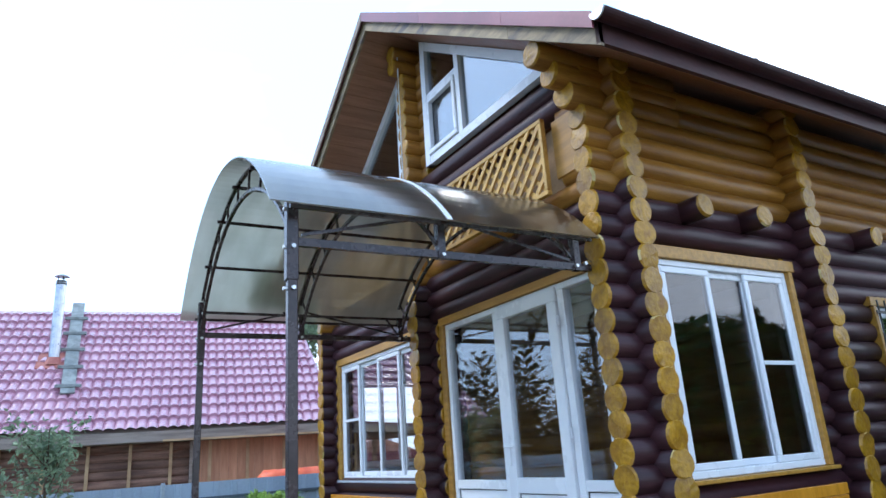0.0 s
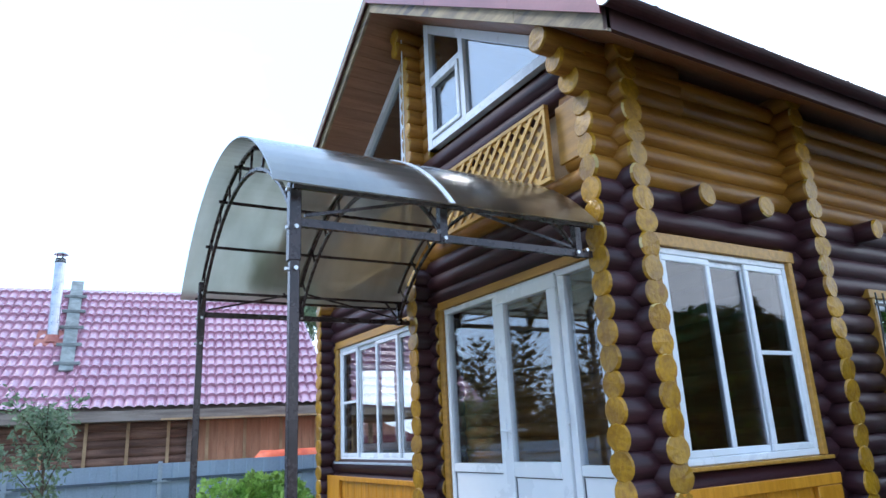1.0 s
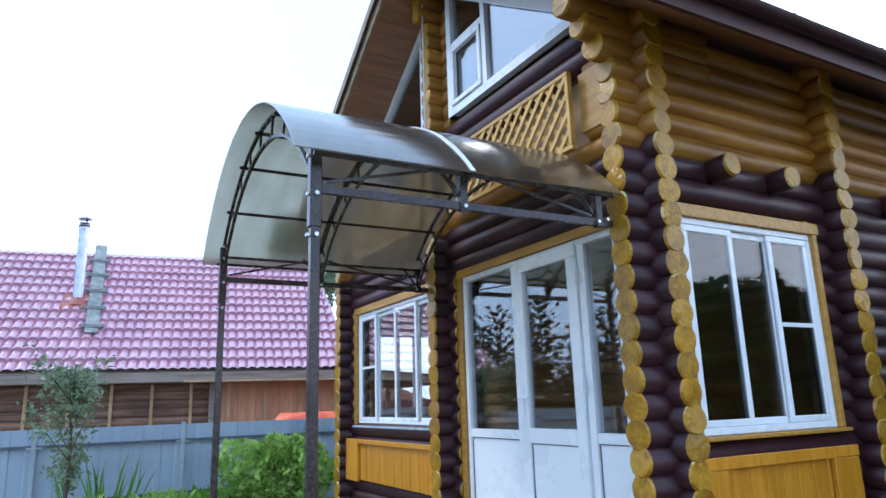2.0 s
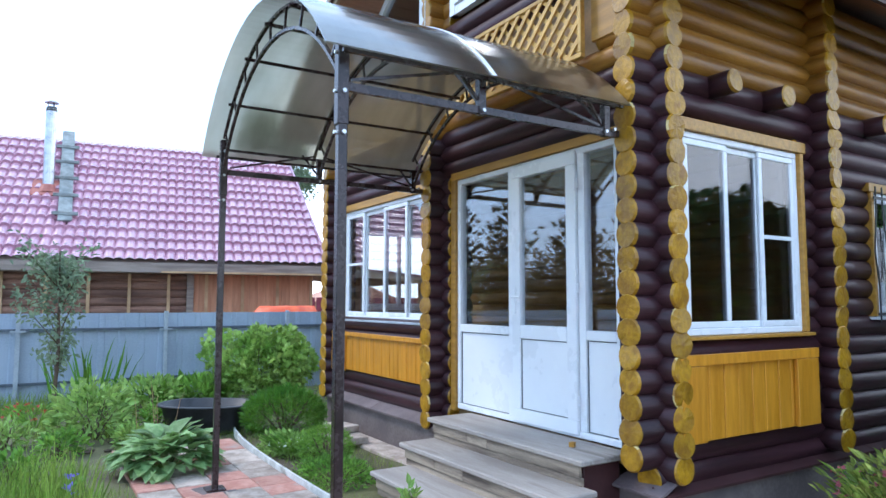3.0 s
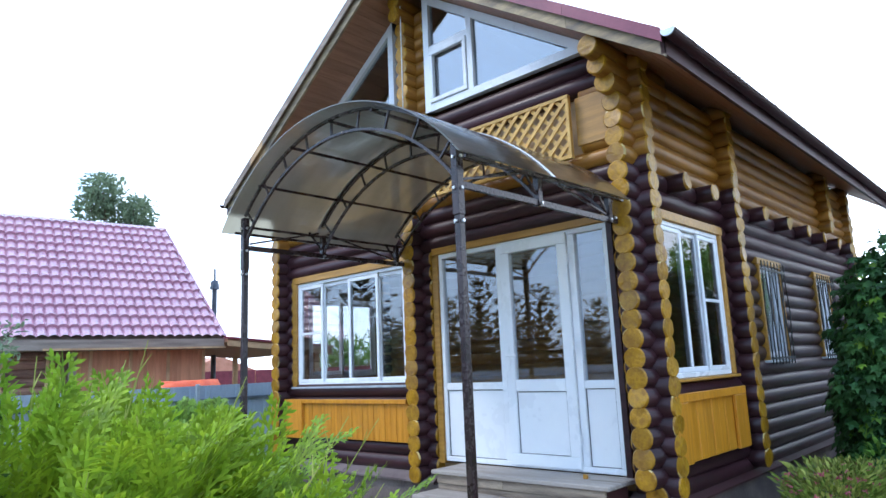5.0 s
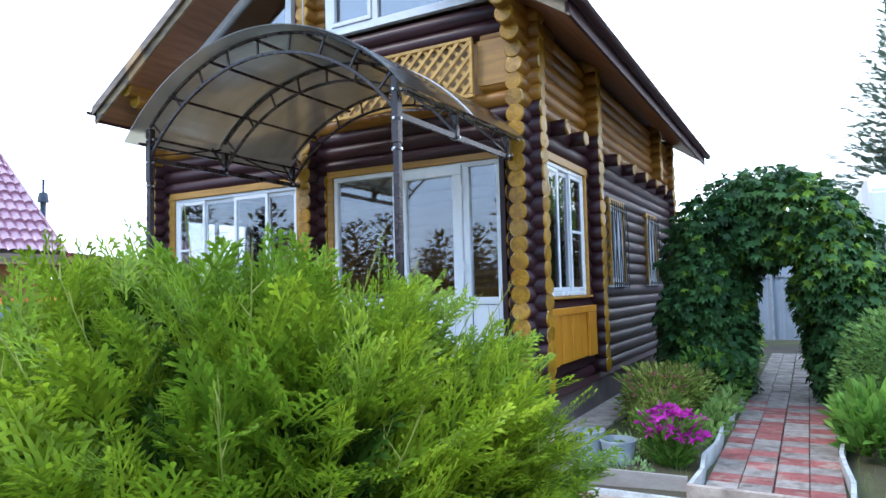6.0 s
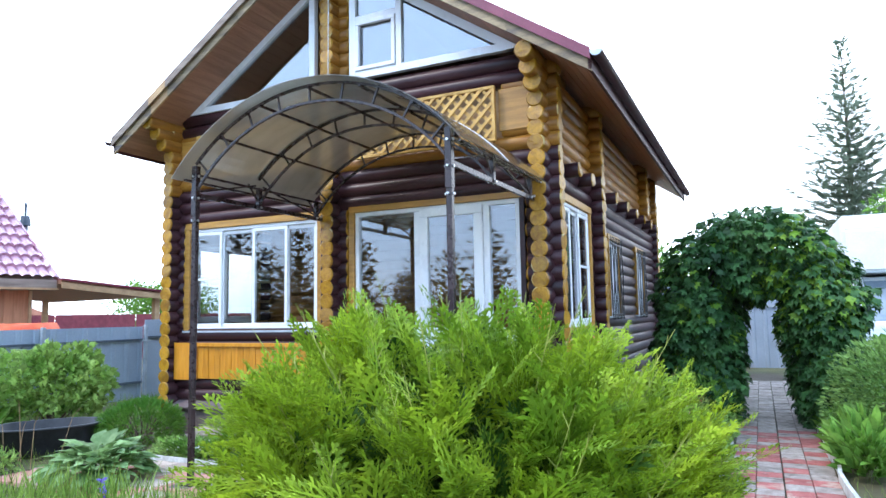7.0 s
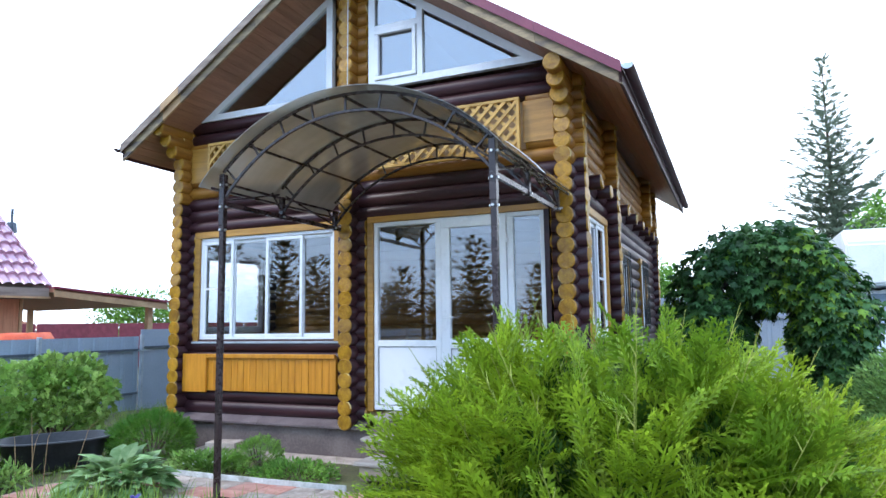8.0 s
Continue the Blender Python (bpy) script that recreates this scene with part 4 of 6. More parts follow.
# ---- ground and paths ----
def grid_mesh(name, xs, ys, zf, m):
    X, Y = np.meshgrid(xs, ys, indexing="ij")
    Z = zf(X, Y)
    co = np.stack([X, Y, Z], -1).reshape(-1, 3)
    nx, ny = len(xs), len(ys)
    i = (np.arange(nx - 1)[:, None] * ny + np.arange(ny - 1)[None, :]).ravel()
    f = np.stack([i, i + ny, i + ny + 1, i + 1], -1)
    return quick_mesh(name, co, f, m)


def quick_mesh(name, co, faces, mats, smooth=False, index=None):
    """A mesh straight from arrays; all faces have the same number of corners."""
    co, faces = np.asarray(co, dtype=np.float32), np.asarray(faces, dtype=np.int32)
    k = faces.shape[1]
    me = bpy.data.meshes.new(name)
    me.vertices.add(len(co))
    me.vertices.foreach_set("co", co.ravel())
    me.loops.add(faces.size)
    me.loops.foreach_set("vertex_index", faces.ravel())
    me.polygons.add(len(faces))
    me.polygons.foreach_set("loop_start", np.arange(len(faces), dtype=np.int32) * k)
    if index is not None:
        me.polygons.foreach_set("material_index", np.asarray(index, dtype=np.int32))
    me.polygons.foreach_set("use_smooth", np.full(len(faces), smooth))
    for m in mats if isinstance(mats, (list, tuple)) else (mats,):
        me.materials.append(m)
    me.update(calc_edges=True)
    me.validate()
    return me


near = np.linspace(-14, 12, 105)
gx = np.concatenate([[-900, -300, -120, -60, -30, -20], near, [16, 25, 45, 90, 250, 900]])
gy = np.concatenate([[-900, -300, -120, -60, -30, -18], np.linspace(-12, 14, 105), [18, 26, 45, 90, 250, 900]])
bed = lambda X, Y: -0.035 + 0.012 * np.sin(X * 2.3 + 1) * np.cos(Y * 1.9) + 0.008 * np.sin(X * 5.1) * np.sin(Y * 4.3)
ground = part("ground", grid_mesh("ground", gx, gy, bed, M_SOIL), None)
tagged(ground, "green garden ground of grass and dark soil", kind="structure")

path = thing("garden_path", "garden path of alternating red and grey square pavers", kind="structure")
bm = bmesh.new()
box(bm, -0.146, 0.146, -0.146, 0.146, -0.05, 0, bevel=0.006)
paver_red = as_mesh("paver", bm, M_RED)
paver_grey = paver_red.copy()
paver_grey.materials.clear()
paver_grey.materials.append(M_GREY)


paver_path = paver_red.copy()
paver_path.materials.clear()
paver_path.materials.append(M_GREYP)
paver_pale = paver_red.copy()
paver_pale.materials.clear()
paver_pale.materials.append(M_PALERED)


def paver(x, y, red, s=1.0):
    ob = new("paver", (paver_red if s < 1 else paver_pale) if red else (paver_path if s < 1 else paver_grey))
    ob.parent = path
    ob.matrix_basis = pose(x, y, random.uniform(-0.006, 0.002), random.uniform(-0.7, 0.7), random.uniform(-0.7, 0.7), random.uniform(-1, 1)) @ Matrix.Diagonal((s, s, 1, 1))


for j in range(47):
    for i in range(4):
        paver(1.655 + 0.212 * i + (0.006 if i > 1 else 0), -1.16 + 0.212 * j, j < 19 and ((i // 2 + j) % 2 == 0) != (random.random() < 0.14), 0.71)
for i in range(26):
    for j in range(4):
        paver(-4.65 + 0.3 * i, -2.5 + 0.3 * j, random.random() < 0.58)


def kerb(pts, h=0.05, w=0.045, m=M_KERB, label="white painted kerb strip along the path"):
    k = thing("kerb", label, kind="structure")
    for p, q in zip(pts, pts[1:]):
        bm = bmesh.new()
        bar(bm, (p[0], p[1], h / 2 - 0.03), (q[0], q[1], h / 2 - 0.03), w, h + 0.06)
        part("kerb_stone", bm, m, k)


kerb([(-5.6, -1.18), (-5.1, -1.33), (-4.5, -1.4), (-3.9, -1.43), (-3.4, -1.44), (-2.8, -1.44), (-2.3, -1.43), (-1.9, -1.42)], h=0.04, w=0.022)
kerb([(1.5 + 0.025 * math.sin(i * 2.3), -1.26 + 0.42 * i) for i in range(14)], h=0.075, w=0.03)
kerb([(2.425 + 0.02 * math.sin(i * 1.7), -1.26 + 0.42 * i) for i in range(14)], h=0.08, w=0.03)
kerb([(1.48, -1.28), (2.05, -1.3), (2.55, -1.31), (3.4, -1.33), (4.2, -1.34)], h=0.07, w=0.05, m=M_GREY, label="grey concrete kerb across the path")
kerb([(0.55, -1.14), (1.0, -1.13), (1.46, -1.12)], h=0.075, w=0.03, m=M_STEP, label="grey weathered board along the flower bed")
kerb([(0.4, -1.46), (1.8, -1.48), (2.7, -1.5), (4.2, -1.5)], h=0.03, w=0.03)
for x, y, z, a in ((-4.34, -0.4, -0.005, 8), (-3.93, -0.37, -0.005, -5), (-4.2, -0.39, 0.07, 12)):
    bm = bmesh.new()
    box(bm, -0.19, 0.19, -0.12, 0.12, 0, 0.075, bevel=0.008)
    tagged(part("concrete_block", bm, M_GREY, m=pose(x, y, z, 0, 0, a)), "pale grey concrete block by the plinth", "block", "loose blocks")


# ---- foliage tools ----
rng = np.random.default_rng(7)


def turn_frames(dirs, roll):
    """Frames whose y axis runs along dirs, turned by roll about it."""
    d = dirs / np.linalg.norm(dirs, axis=1, keepdims=True)
    ref = np.where(np.abs(d[:, 2:3]) > 0.9, np.array([[1.0, 0, 0]]), np.array([[0, 0, 1.0]]))
    s = np.cross(d, ref)
    s /= np.linalg.norm(s, axis=1, keepdims=True)
    n = np.cross(s, d)
    c, k = np.cos(roll)[:, None], np.sin(roll)[:, None]
    s2, n2 = s * c + n * k, n * c - s * k
    return np.stack([s2, d, n2], -1)


def scatter(name, base_v, base_f, pts, dirs, size, roll, mats, index=None):
    fr = turn_frames(dirs, roll)
    v = np.einsum("pij,vj->pvi", fr, base_v) * size[:, None, None] + pts[:, None, :]
    k = len(base_v)
    f = (base_f[None] + (np.arange(len(pts)) * k)[:, None, None]).reshape(-1, base_f.shape[1])
    idx = None if index is None else np.repeat(index, len(base_f))
    return quick_mesh(name, v.reshape(-1, 3), f, mats, index=idx)


# leaf shapes: y along the leaf, x across, z out of it
LEAF_V = np.array([[0, 0, 0], [-0.22, 0.35, 0.05], [0, 0.4, -0.03], [0.22, 0.35, 0.05], [-0.17, 0.7, 0.02], [0, 0.72, -0.06], [0.17, 0.7, 0.02], [0, 1.05, -0.12]])
LEAF_F = np.array([[0, 2, 1], [0, 3, 2], [1, 2, 4], [2, 5, 4], [2, 3, 5], [3, 6, 5], [4, 5, 7], [5, 6, 7]])
LOBE_V = np.array([[0, 0, 0], [-0.26, 0.2, 0.0], [-0.6, 0.28, -0.1], [-0.36, 0.5, 0.03], [-0.46, 0.82, -0.1], [-0.2, 0.7, 0.03], [0, 1.1, -0.15],
                   [0.2, 0.7, 0.03], [0.46, 0.82, -0.1], [0.36, 0.5, 0.03], [0.6, 0.28, -0.1], [0.26, 0.2, 0.0]])
LOBE_F = np.array([[0, 3, 1], [1, 3, 2], [0, 5, 3], [3, 5, 4], [0, 7, 5], [5, 7, 6], [0, 9, 7], [7, 9, 8], [0, 11, 9], [9, 11, 10]])


def spray(sub=True, w=1.0):
    """A flat fan of scaly thuja twigs."""
    v, f = [], []

    def twig(p, a, n, w, z):
        d, s = np.array([math.sin(a), math.cos(a)]), np.array([math.cos(a), -math.sin(a)])
        b = len(v)
        for q, k in ((p - s * w * 0.5, z), (p + s * w * 0.5, z), (p + d * n * 0.55 + s * w, z + 0.02), (p + d * n, z + 0.01), (p + d * n * 0.55 - s * w, z + 0.02)):
            v.append((q[0], q[1], k))
        f.extend([(b, b + 1, b + 2), (b, b + 2, b + 4), (b + 2, b + 3, b + 4)])
    twig(np.array([0.0, 0.0]), 0, 1.0, 0.018 * w, 0)
    for i, y in enumerate((0.12, 0.26, 0.4, 0.54, 0.68, 0.8)):
        for s in (-1, 1):
            n = 0.46 * (1 - 0.65 * y) * (1 if (i + (s > 0)) % 2 else 0.8)
            p, a = np.array([0.0, y]), s * 0.7
            twig(p, a, n, 0.016 * w, 0.03 * s)
            d = np.array([math.sin(a), math.cos(a)])
            for u, b in ((0.25, 0.6), (0.42, -0.55), (0.6, 0.5)) if sub else ():
                twig(p + d * n * u, a + b, n * 0.5, 0.017 * w, 0.03 * s + 0.02)
    return np.array(v), np.array(f)


SPRAY_V, SPRAY_F = spray(True, 1.3)
TUFT_V, TUFT_F = spray(False, 1.7)
BOUGH_V, BOUGH_F = spray(False, 2.8)


def needle_tuft():
    """A coarse fan of needle strips."""
    v, f = [], []
    for a, n in ((0, 1.0), (-0.75, 0.6), (0.75, 0.6), (-1.3, 0.4), (1.3, 0.4), (-0.35, 0.85), (0.35, 0.85)):
        b = len(v)
        d, s = (math.sin(a), math.cos(a)), (math.cos(a), -math.sin(a))
        for along, across in ((0.0, 0.0), (0.55, 0.09), (1.0, 0.0), (0.55, -0.09)):
            v.append((d[0] * n * along + s[0] * across, d[1] * n * along + s[1] * across, 0.05 * a))
        f.extend([(b, b + 1, b + 2), (b, b + 2, b + 3)])
    return np.array(v), np.array(f)


NEEDLE_V, NEEDLE_F = needle_tuft()


def sphere_points(n, up_only=0.0):
    p = rng.normal(size=(n * 2, 3))
    p /= np.linalg.norm(p, axis=1, keepdims=True)
    p = p[p[:, 2] > up_only - 1][:n]
    return p


def lump(d, seed=0.0, amp=0.12):
    return 1 + amp * (np.sin(3.1 * d[:, 0] + seed) * np.sin(2.7 * d[:, 1] + 1.3 * seed) + 0.7 * np.sin(5.3 * d[:, 2] + 2 * seed + 2 * d[:, 0]) + 0.5 * np.sin(8 * d[:, 1] + 4 * d[:, 0] + seed))


def stems(parent, base, tips, r, m=M_BARK, name="stem"):
    bm = bmesh.new()
    for t in tips:
        b, t = Vector(base), Vector(t)
        mid = b.lerp(t, 0.5) + Vector((random.uniform(-1, 1), random.uniform(-1, 1), 0.4)) * 0.06 * (t - b).length
        rod(bm, b, mid, r, 6, r * 0.7)
        rod(bm, mid, t, r * 0.7, 6, r * 0.25)
    return part(name, bm, m, parent)


def bush(name, label, category, at, rad, n, size, m, seed=1.0, shape="leaf", amp=0.12, depth=0.35, group="", up=0.35, name_part="crown"):
    """A rounded shrub: stems and a crown of many leaves that thin out inwards."""
    b = thing(name, label, category, group, at=at)
    d = sphere_points(n, 0.35)
    k = lump(d, seed, amp) * (1 - depth * rng.random(len(d)) ** 1.6)
    r = np.array(rad)
    p = d * r * k[:, None] + np.array([0, 0, r[2] * 0.78])
    p[:, 2] = np.maximum(p[:, 2], 0.01)
    dirs = d + np.array([0, 0, up]) + rng.normal(size=d.shape) * 0.45
    bv, bf = {"leaf": (LEAF_V, LEAF_F), "lobe": (LOBE_V, LOBE_F), "spray": (TUFT_V, TUFT_F)}[shape]
    me = scatter("crown", bv, bf, p, dirs, size * (0.65 + 0.7 * rng.random(len(d))), rng.uniform(-1.6, 1.6, len(d)), m)
    c = part(name_part, me, None, b)
    tips = [tuple(p[i]) for i in rng.integers(0, len(p), 14)]
    stems(b, (0, 0, -0.04), tips, 0.012)
    return b


# ---- the big thuja before the camera ----
thuja = thing("thuja_shrub", "large bright green thuja shrub with feathery sprays", "shrub", at=(1.11, -4.85, -0.03))
LEAD, PER = 900, 6
d = sphere_points(LEAD, 0.2)
d = np.sign(d) * np.abs(d) ** 0.82
k = lump(d, 2.0, 0.035) * (0.9 + 0.13 * rng.random(len(d)))
tip = d * np.array([0.71, 0.71, 0.715]) * k[:, None] + np.array([0, 0, 0.685])
tip[:, 2] += 0.05 * np.maximum(d[:, 2], 0)
ax = d * np.array([1, 1, 0.8]) + np.array([0, 0, 0.45]) + rng.normal(size=d.shape) * 0.25
ax /= np.linalg.norm(ax, axis=1, keepdims=True)
root = tip - ax * rng.uniform(0.2, 0.34, (LEAD, 1))
lead = np.repeat(np.arange(LEAD), PER)
w = np.tile((np.arange(PER) + 0.4) / PER, LEAD)
w = np.clip(w + rng.normal(size=len(w)) * 0.05, 0.0, 1.0)[:, None]
p = root[lead] * (1 - w) + tip[lead] * w
fan = rng.uniform(0, 3.1416, LEAD)
fr = turn_frames(ax, fan)[lead]
side = np.where(np.arange(len(lead)) % 2 == 0, 1.0, -1.0)[:, None] * (1.15 - 0.7 * w)
dirs = ax[lead] + fr[:, :, 0] * side + rng.normal(size=p.shape) * 0.14
size = (0.215 - 0.08 * w[:, 0]) * (0.75 + 0.5 * rng.random(len(p)))
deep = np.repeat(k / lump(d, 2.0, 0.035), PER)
# sprays deep in the crown take the shade-darkened colour, tips the bright one
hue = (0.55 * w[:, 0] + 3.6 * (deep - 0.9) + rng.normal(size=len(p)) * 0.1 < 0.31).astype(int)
part("crown", scatter("crown", SPRAY_V, SPRAY_F, p, dirs, size, rng.uniform(-0.6, 0.6, len(p)), (M_THUJA, M_THUJA_OLD_SHADED), index=hue), None, thuja)
# a core of old twigs, coloured darker still for the shade inside
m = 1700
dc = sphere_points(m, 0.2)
part("inner_foliage", scatter("inner_foliage", TUFT_V, TUFT_F, dc * 0.52 * (0.6 + 0.4 * rng.random((m, 1))) + np.array([0, 0, 0.62]), dc + rng.normal(size=dc.shape) * 0.5, 0.16 + 0.08 * rng.random(m), rng.uniform(-1.5, 1.5, m), M_THUJA_OLD_SHADED), None, thuja, "old inner twigs, darkened for the shade inside the shrub")
d, k = d[lead], np.repeat(k, PER) * np.where(w[:, 0] > 0.85, 1.2, 0)
stems(thuja, (0, 0, 0), [tuple(q * 0.85) for q in p[:60]], 0.012, name="stem")
shoots = [tuple(q + np.array([q[0] * 0.05, q[1] * 0.05, 0.1 + 0.1 * rng.random()])) for q in p[(d[:, 2] > 0.4) & (k > 0.9)][:80]]
bm = bmesh.new()
for t in shoots:
    t = Vector(t)
    b = t - Vector((t.x * 0.25, t.y * 0.25, 0.24))
    rod(bm, b, t, 0.002, 5, 0.0007)
    for u in (0.45, 0.62, 0.8):
        q = b.lerp(t, u)
        rod(bm, q, q + Vector((random.uniform(-1, 1), random.uniform(-1, 1), 1.4)).normalized() * 0.035, 0.0016, 4, 0.0005)
tagged(part("dry_shoot", bm, M_TWIG, thuja), "pale bare shoots", kind="stuff")

# ---- garden plants ----
bush("globe_thuja", "dark green clipped globe thuja in the flower bed", "shrub", (-4.93, -0.8, -0.03), (0.46, 0.46, 0.28), 2700, 0.075, M_GLOBE, 1.0, "spray", amp=0.03, depth=0.2)
bush("currant_bush", "loose leafy green currant bush by the fence", "bush", (-7.27, -0.32, -0.03), (0.72, 0.72, 0.68), 3200, 0.085, M_DOGL, 3.0, "lobe", amp=0.2, depth=0.6)
bush("low_fern", "low dark green fern under the fence", "plant", (-7.6, -1.3, -0.03), (0.6, 0.6, 0.2), 700, 0.14, M_BUSH, 4.0, amp=0.1, depth=0.5)
bush("round_box_shrub", "dense dark green rounded shrub beside the path", "shrub", (3.3, -0.5, -0.03), (0.54, 0.54, 0.42), 2900, 0.08, M_GLOBE, 5.0, "spray", amp=0.03, depth=0.22)
bush("dogwood_bush", "light grey-green dogwood bush beside the path", "bush", (3.45, 1.6, -0.03), (1.0, 0.95, 0.72), 9000, 0.055, M_DOG, 6.0, amp=0.09, depth=0.4)
bush("dogwood_bush", "tall leafy bush behind the path's edge", "bush", (3.7, 3.2, -0.03), (0.8, 0.8, 0.66), 2200, 0.1, M_BUSH, 2.0, amp=0.1, depth=0.4)
bush("spirea", "low spirea bush with faded pink flower heads", "bush", (0.85, 1.6, -0.03), (0.45, 0.8, 0.31), 2000, 0.06, M_BARB, 2.5, amp=0.14, depth=0.5, group="spireas")
bush("spirea", "low spirea bush with faded pink flower heads", "bush", (0.95, 0.65, -0.03), (0.3, 0.4, 0.2), 1300, 0.045, M_BARB, 4.5, amp=0.16, depth=0.5, group="spireas")
bush("green_perennial", "leafy green perennial at the foot of the arch", "plant", (1.15, 2.6, -0.03), (0.45, 0.5, 0.36), 1000, 0.09, M_BUSH, 1.5, depth=0.5)
bush("green_perennial", "leafy green perennial along the path edge", "plant", (1.15, 5.6, -0.03), (0.4, 0.8, 0.5), 1100, 0.1, M_LIGHTLEAF, 1.9, depth=0.5)
bush("green_perennial", "tufted green plant by the path kerb", "plant", (2.62, 0.6, -0.03), (0.2, 0.6, 0.24), 620, 0.16, M_BUSH, 1.2, depth=0.6, up=1.2)
bush("yellow_perennial", "yellow-green leafy perennial in the garden bed", "plant", (-5.7, -2.75, -0.03), (0.4, 0.4, 0.34), 620, 0.1, M_LIGHTLEAF, 2.2, depth=0.5, amp=0.15)
bush("yellow_perennial", "yellow-green leafy perennial by the fence", "plant", (-7.4, -1.9, -0.03), (0.45, 0.5, 0.27), 600, 0.1, M_LIGHTLEAF, 3.2, depth=0.5, amp=0.15)
bush("low_thuja", "small round thuja among the bed flowers", "shrub", (-3.25, -0.95, -0.03), (0.25, 0.25, 0.19), 1300, 0.05, M_BUSH, 1.0, "spray", amp=0.05, depth=0.3)
bush("ground_cover", "low green ground cover between kerb and plinth", "plant", (-2.7, -1.1, -0.05), (0.5, 0.3, 0.1), 1300, 0.04, M_BUSH, 1.4, depth=0.5)
bush("ground_cover", "low pale green ground cover between kerb and plinth", "plant", (-3.85, -1.1, -0.05), (0.45, 0.26, 0.11), 1000, 0.05, M_LIGHTLEAF, 2.4, depth=0.5)
bush("step_weed", "small weed growing beside the lowest step", "plant", (-1.15, -1.2, -0.03), (0.1, 0.1, 0.16), 90, 0.07, M_LIGHTLEAF, 1.0, depth=0.5)
bush("fence_shrub", "dark shrub between the house and the fence", "bush", (-6.9, 2.6, -0.03), (0.5, 0.6, 0.35), 900, 0.09, M_BUSH, 1.1, depth=0.5)


def flower_patch(name, label, at, rad, n, size, m, stem_h, m_leaf):
    f = thing(name, label, "flowers", at=at)
    a, r = rng.uniform(0, 6.283, n), np.sqrt(rng.random(n))
    pts = np.stack([np.cos(a) * r * rad[0], np.sin(a) * r * rad[1], stem_h * (0.8 + 0.4 * rng.random(n) - 0.25 * r)], -1)
    k = 9
    P = np.repeat(pts, k, 0)
    dirs = rng.normal(size=(n * k, 3)) * np.array([1, 1, 0.6]) + np.array([0, 0, 0.25])
    part("blossom", scatter("blossom", LEAF_V, LEAF_F, P, dirs, size * (0.7 + 0.6 * rng.random(n * k)), rng.uniform(-1.5, 1.5, n * k), m), None, f)
    L = n * 9
    a, r, u = rng.uniform(0, 6.283, L), np.sqrt(rng.random(L)), rng.random(L)
    pts2 = np.stack([np.cos(a) * r * rad[0] * (0.5 + 0.5 * u), np.sin(a) * r * rad[1] * (0.5 + 0.5 * u), stem_h * u * 0.9], -1)
    part("foliage", scatter("foliage", LEAF_V * np.array([0.6, 1, 1]), LEAF_F, pts2, np.stack([np.cos(a), np.sin(a), 0.9 + 0 * a], -1), 0.09 * (0.6 + 0.8 * rng.random(L)), rng.uniform(-1, 1, L), m_leaf), None, f)
    bm = bmesh.new()
    for q in pts[:60]:
        rod(bm, (q[0] * 0.4, q[1] * 0.4, -0.03), tuple(q), 0.003, 4)
    part("stalk", bm, M_BUSH, f)


flower_patch("magenta_phlox", "bright magenta phlox in flower beside the path", (1.24, -0.45, -0.03), (0.25, 0.22), 85, 0.052, M_MAGENTA, 0.4, M_BUSH)
flower_patch("white_flowers", "small white flowers in the bed by the plinth", (-3.8, -1.1, -0.03), (0.36, 0.25), 60, 0.016, M_WHITEFL, 0.16, M_BUSH)
flower_patch("pink_flower_heads", "faded pink spirea flower heads", (0.85, 1.3, 0.08), (0.42, 0.95), 60, 0.026, M_PINKFL, 0.42, M_BARB)
flower_patch("red_flowers", "low red flowers in the garden bed", (-6.7, -3.3, -0.03), (0.5, 0.35), 26, 0.03, M_REDFL, 0.28, M_BUSH)
flower_patch("violet_flower", "small blue-violet flower in the tall grass", (-2.60, -3.14, -0.03), (0.05, 0.05), 3, 0.045, M_VIOLET, 0.28, M_BUSH)
flower_patch("yellow_flowers", "pale flowers in the side bed", (0.95, -0.35, -0.03), (0.3, 0.25), 16, 0.014, M_WHITEFL, 0.14, M_LIGHTLEAF)

# hosta: large folded leaves in a rosette
hosta = thing("hosta", "big-leaved green hosta beside the paved path", "plant", at=(-3.72, -2.3, -0.03))
HL_V = np.array([[0, 0, 0.0], [-0.02, 0.3, 0.0], [0.02, 0.3, 0.0], [-0.26, 0.52, 0.06], [0, 0.5, -0.01], [0.26, 0.52, 0.06], [-0.24, 0.75, 0.03], [0, 0.76, -0.03], [0.24, 0.75, 0.03], [0, 1.08, -0.16]])
HL_F = np.array([[0, 2, 1], [1, 2, 4], [1, 4, 3], [2, 5, 4], [3, 4, 7], [3, 7, 6], [4, 5, 7], [5, 8, 7], [6, 7, 9], [7, 8, 9]])
n = 230
a = rng.uniform(0, 6.283, n)
u = rng.random(n)
pts = np.stack([np.cos(a) * 0.36 * np.sqrt(u), np.sin(a) * 0.36 * np.sqrt(u), 0.34 * np.sqrt(1 - 0.85 * u) * (0.55 + 0.45 * rng.random(n))], -1)
dirs = np.stack([np.cos(a), np.sin(a), 0.75 - 1.0 * u], -1) + rng.normal(size=(n, 3)) * 0.2
part("foliage", scatter("foliage", HL_V - np.array([0, 0.3, 0]), HL_F, pts, dirs, 0.27 * (0.7 + 0.5 * rng.random(n)), rng.uniform(-0.35, 0.35, n), M_HOSTA), None, hosta)
stems(hosta, (0, 0, 0), [tuple(q) for q in pts[:60]], 0.006, m=M_HOSTA)

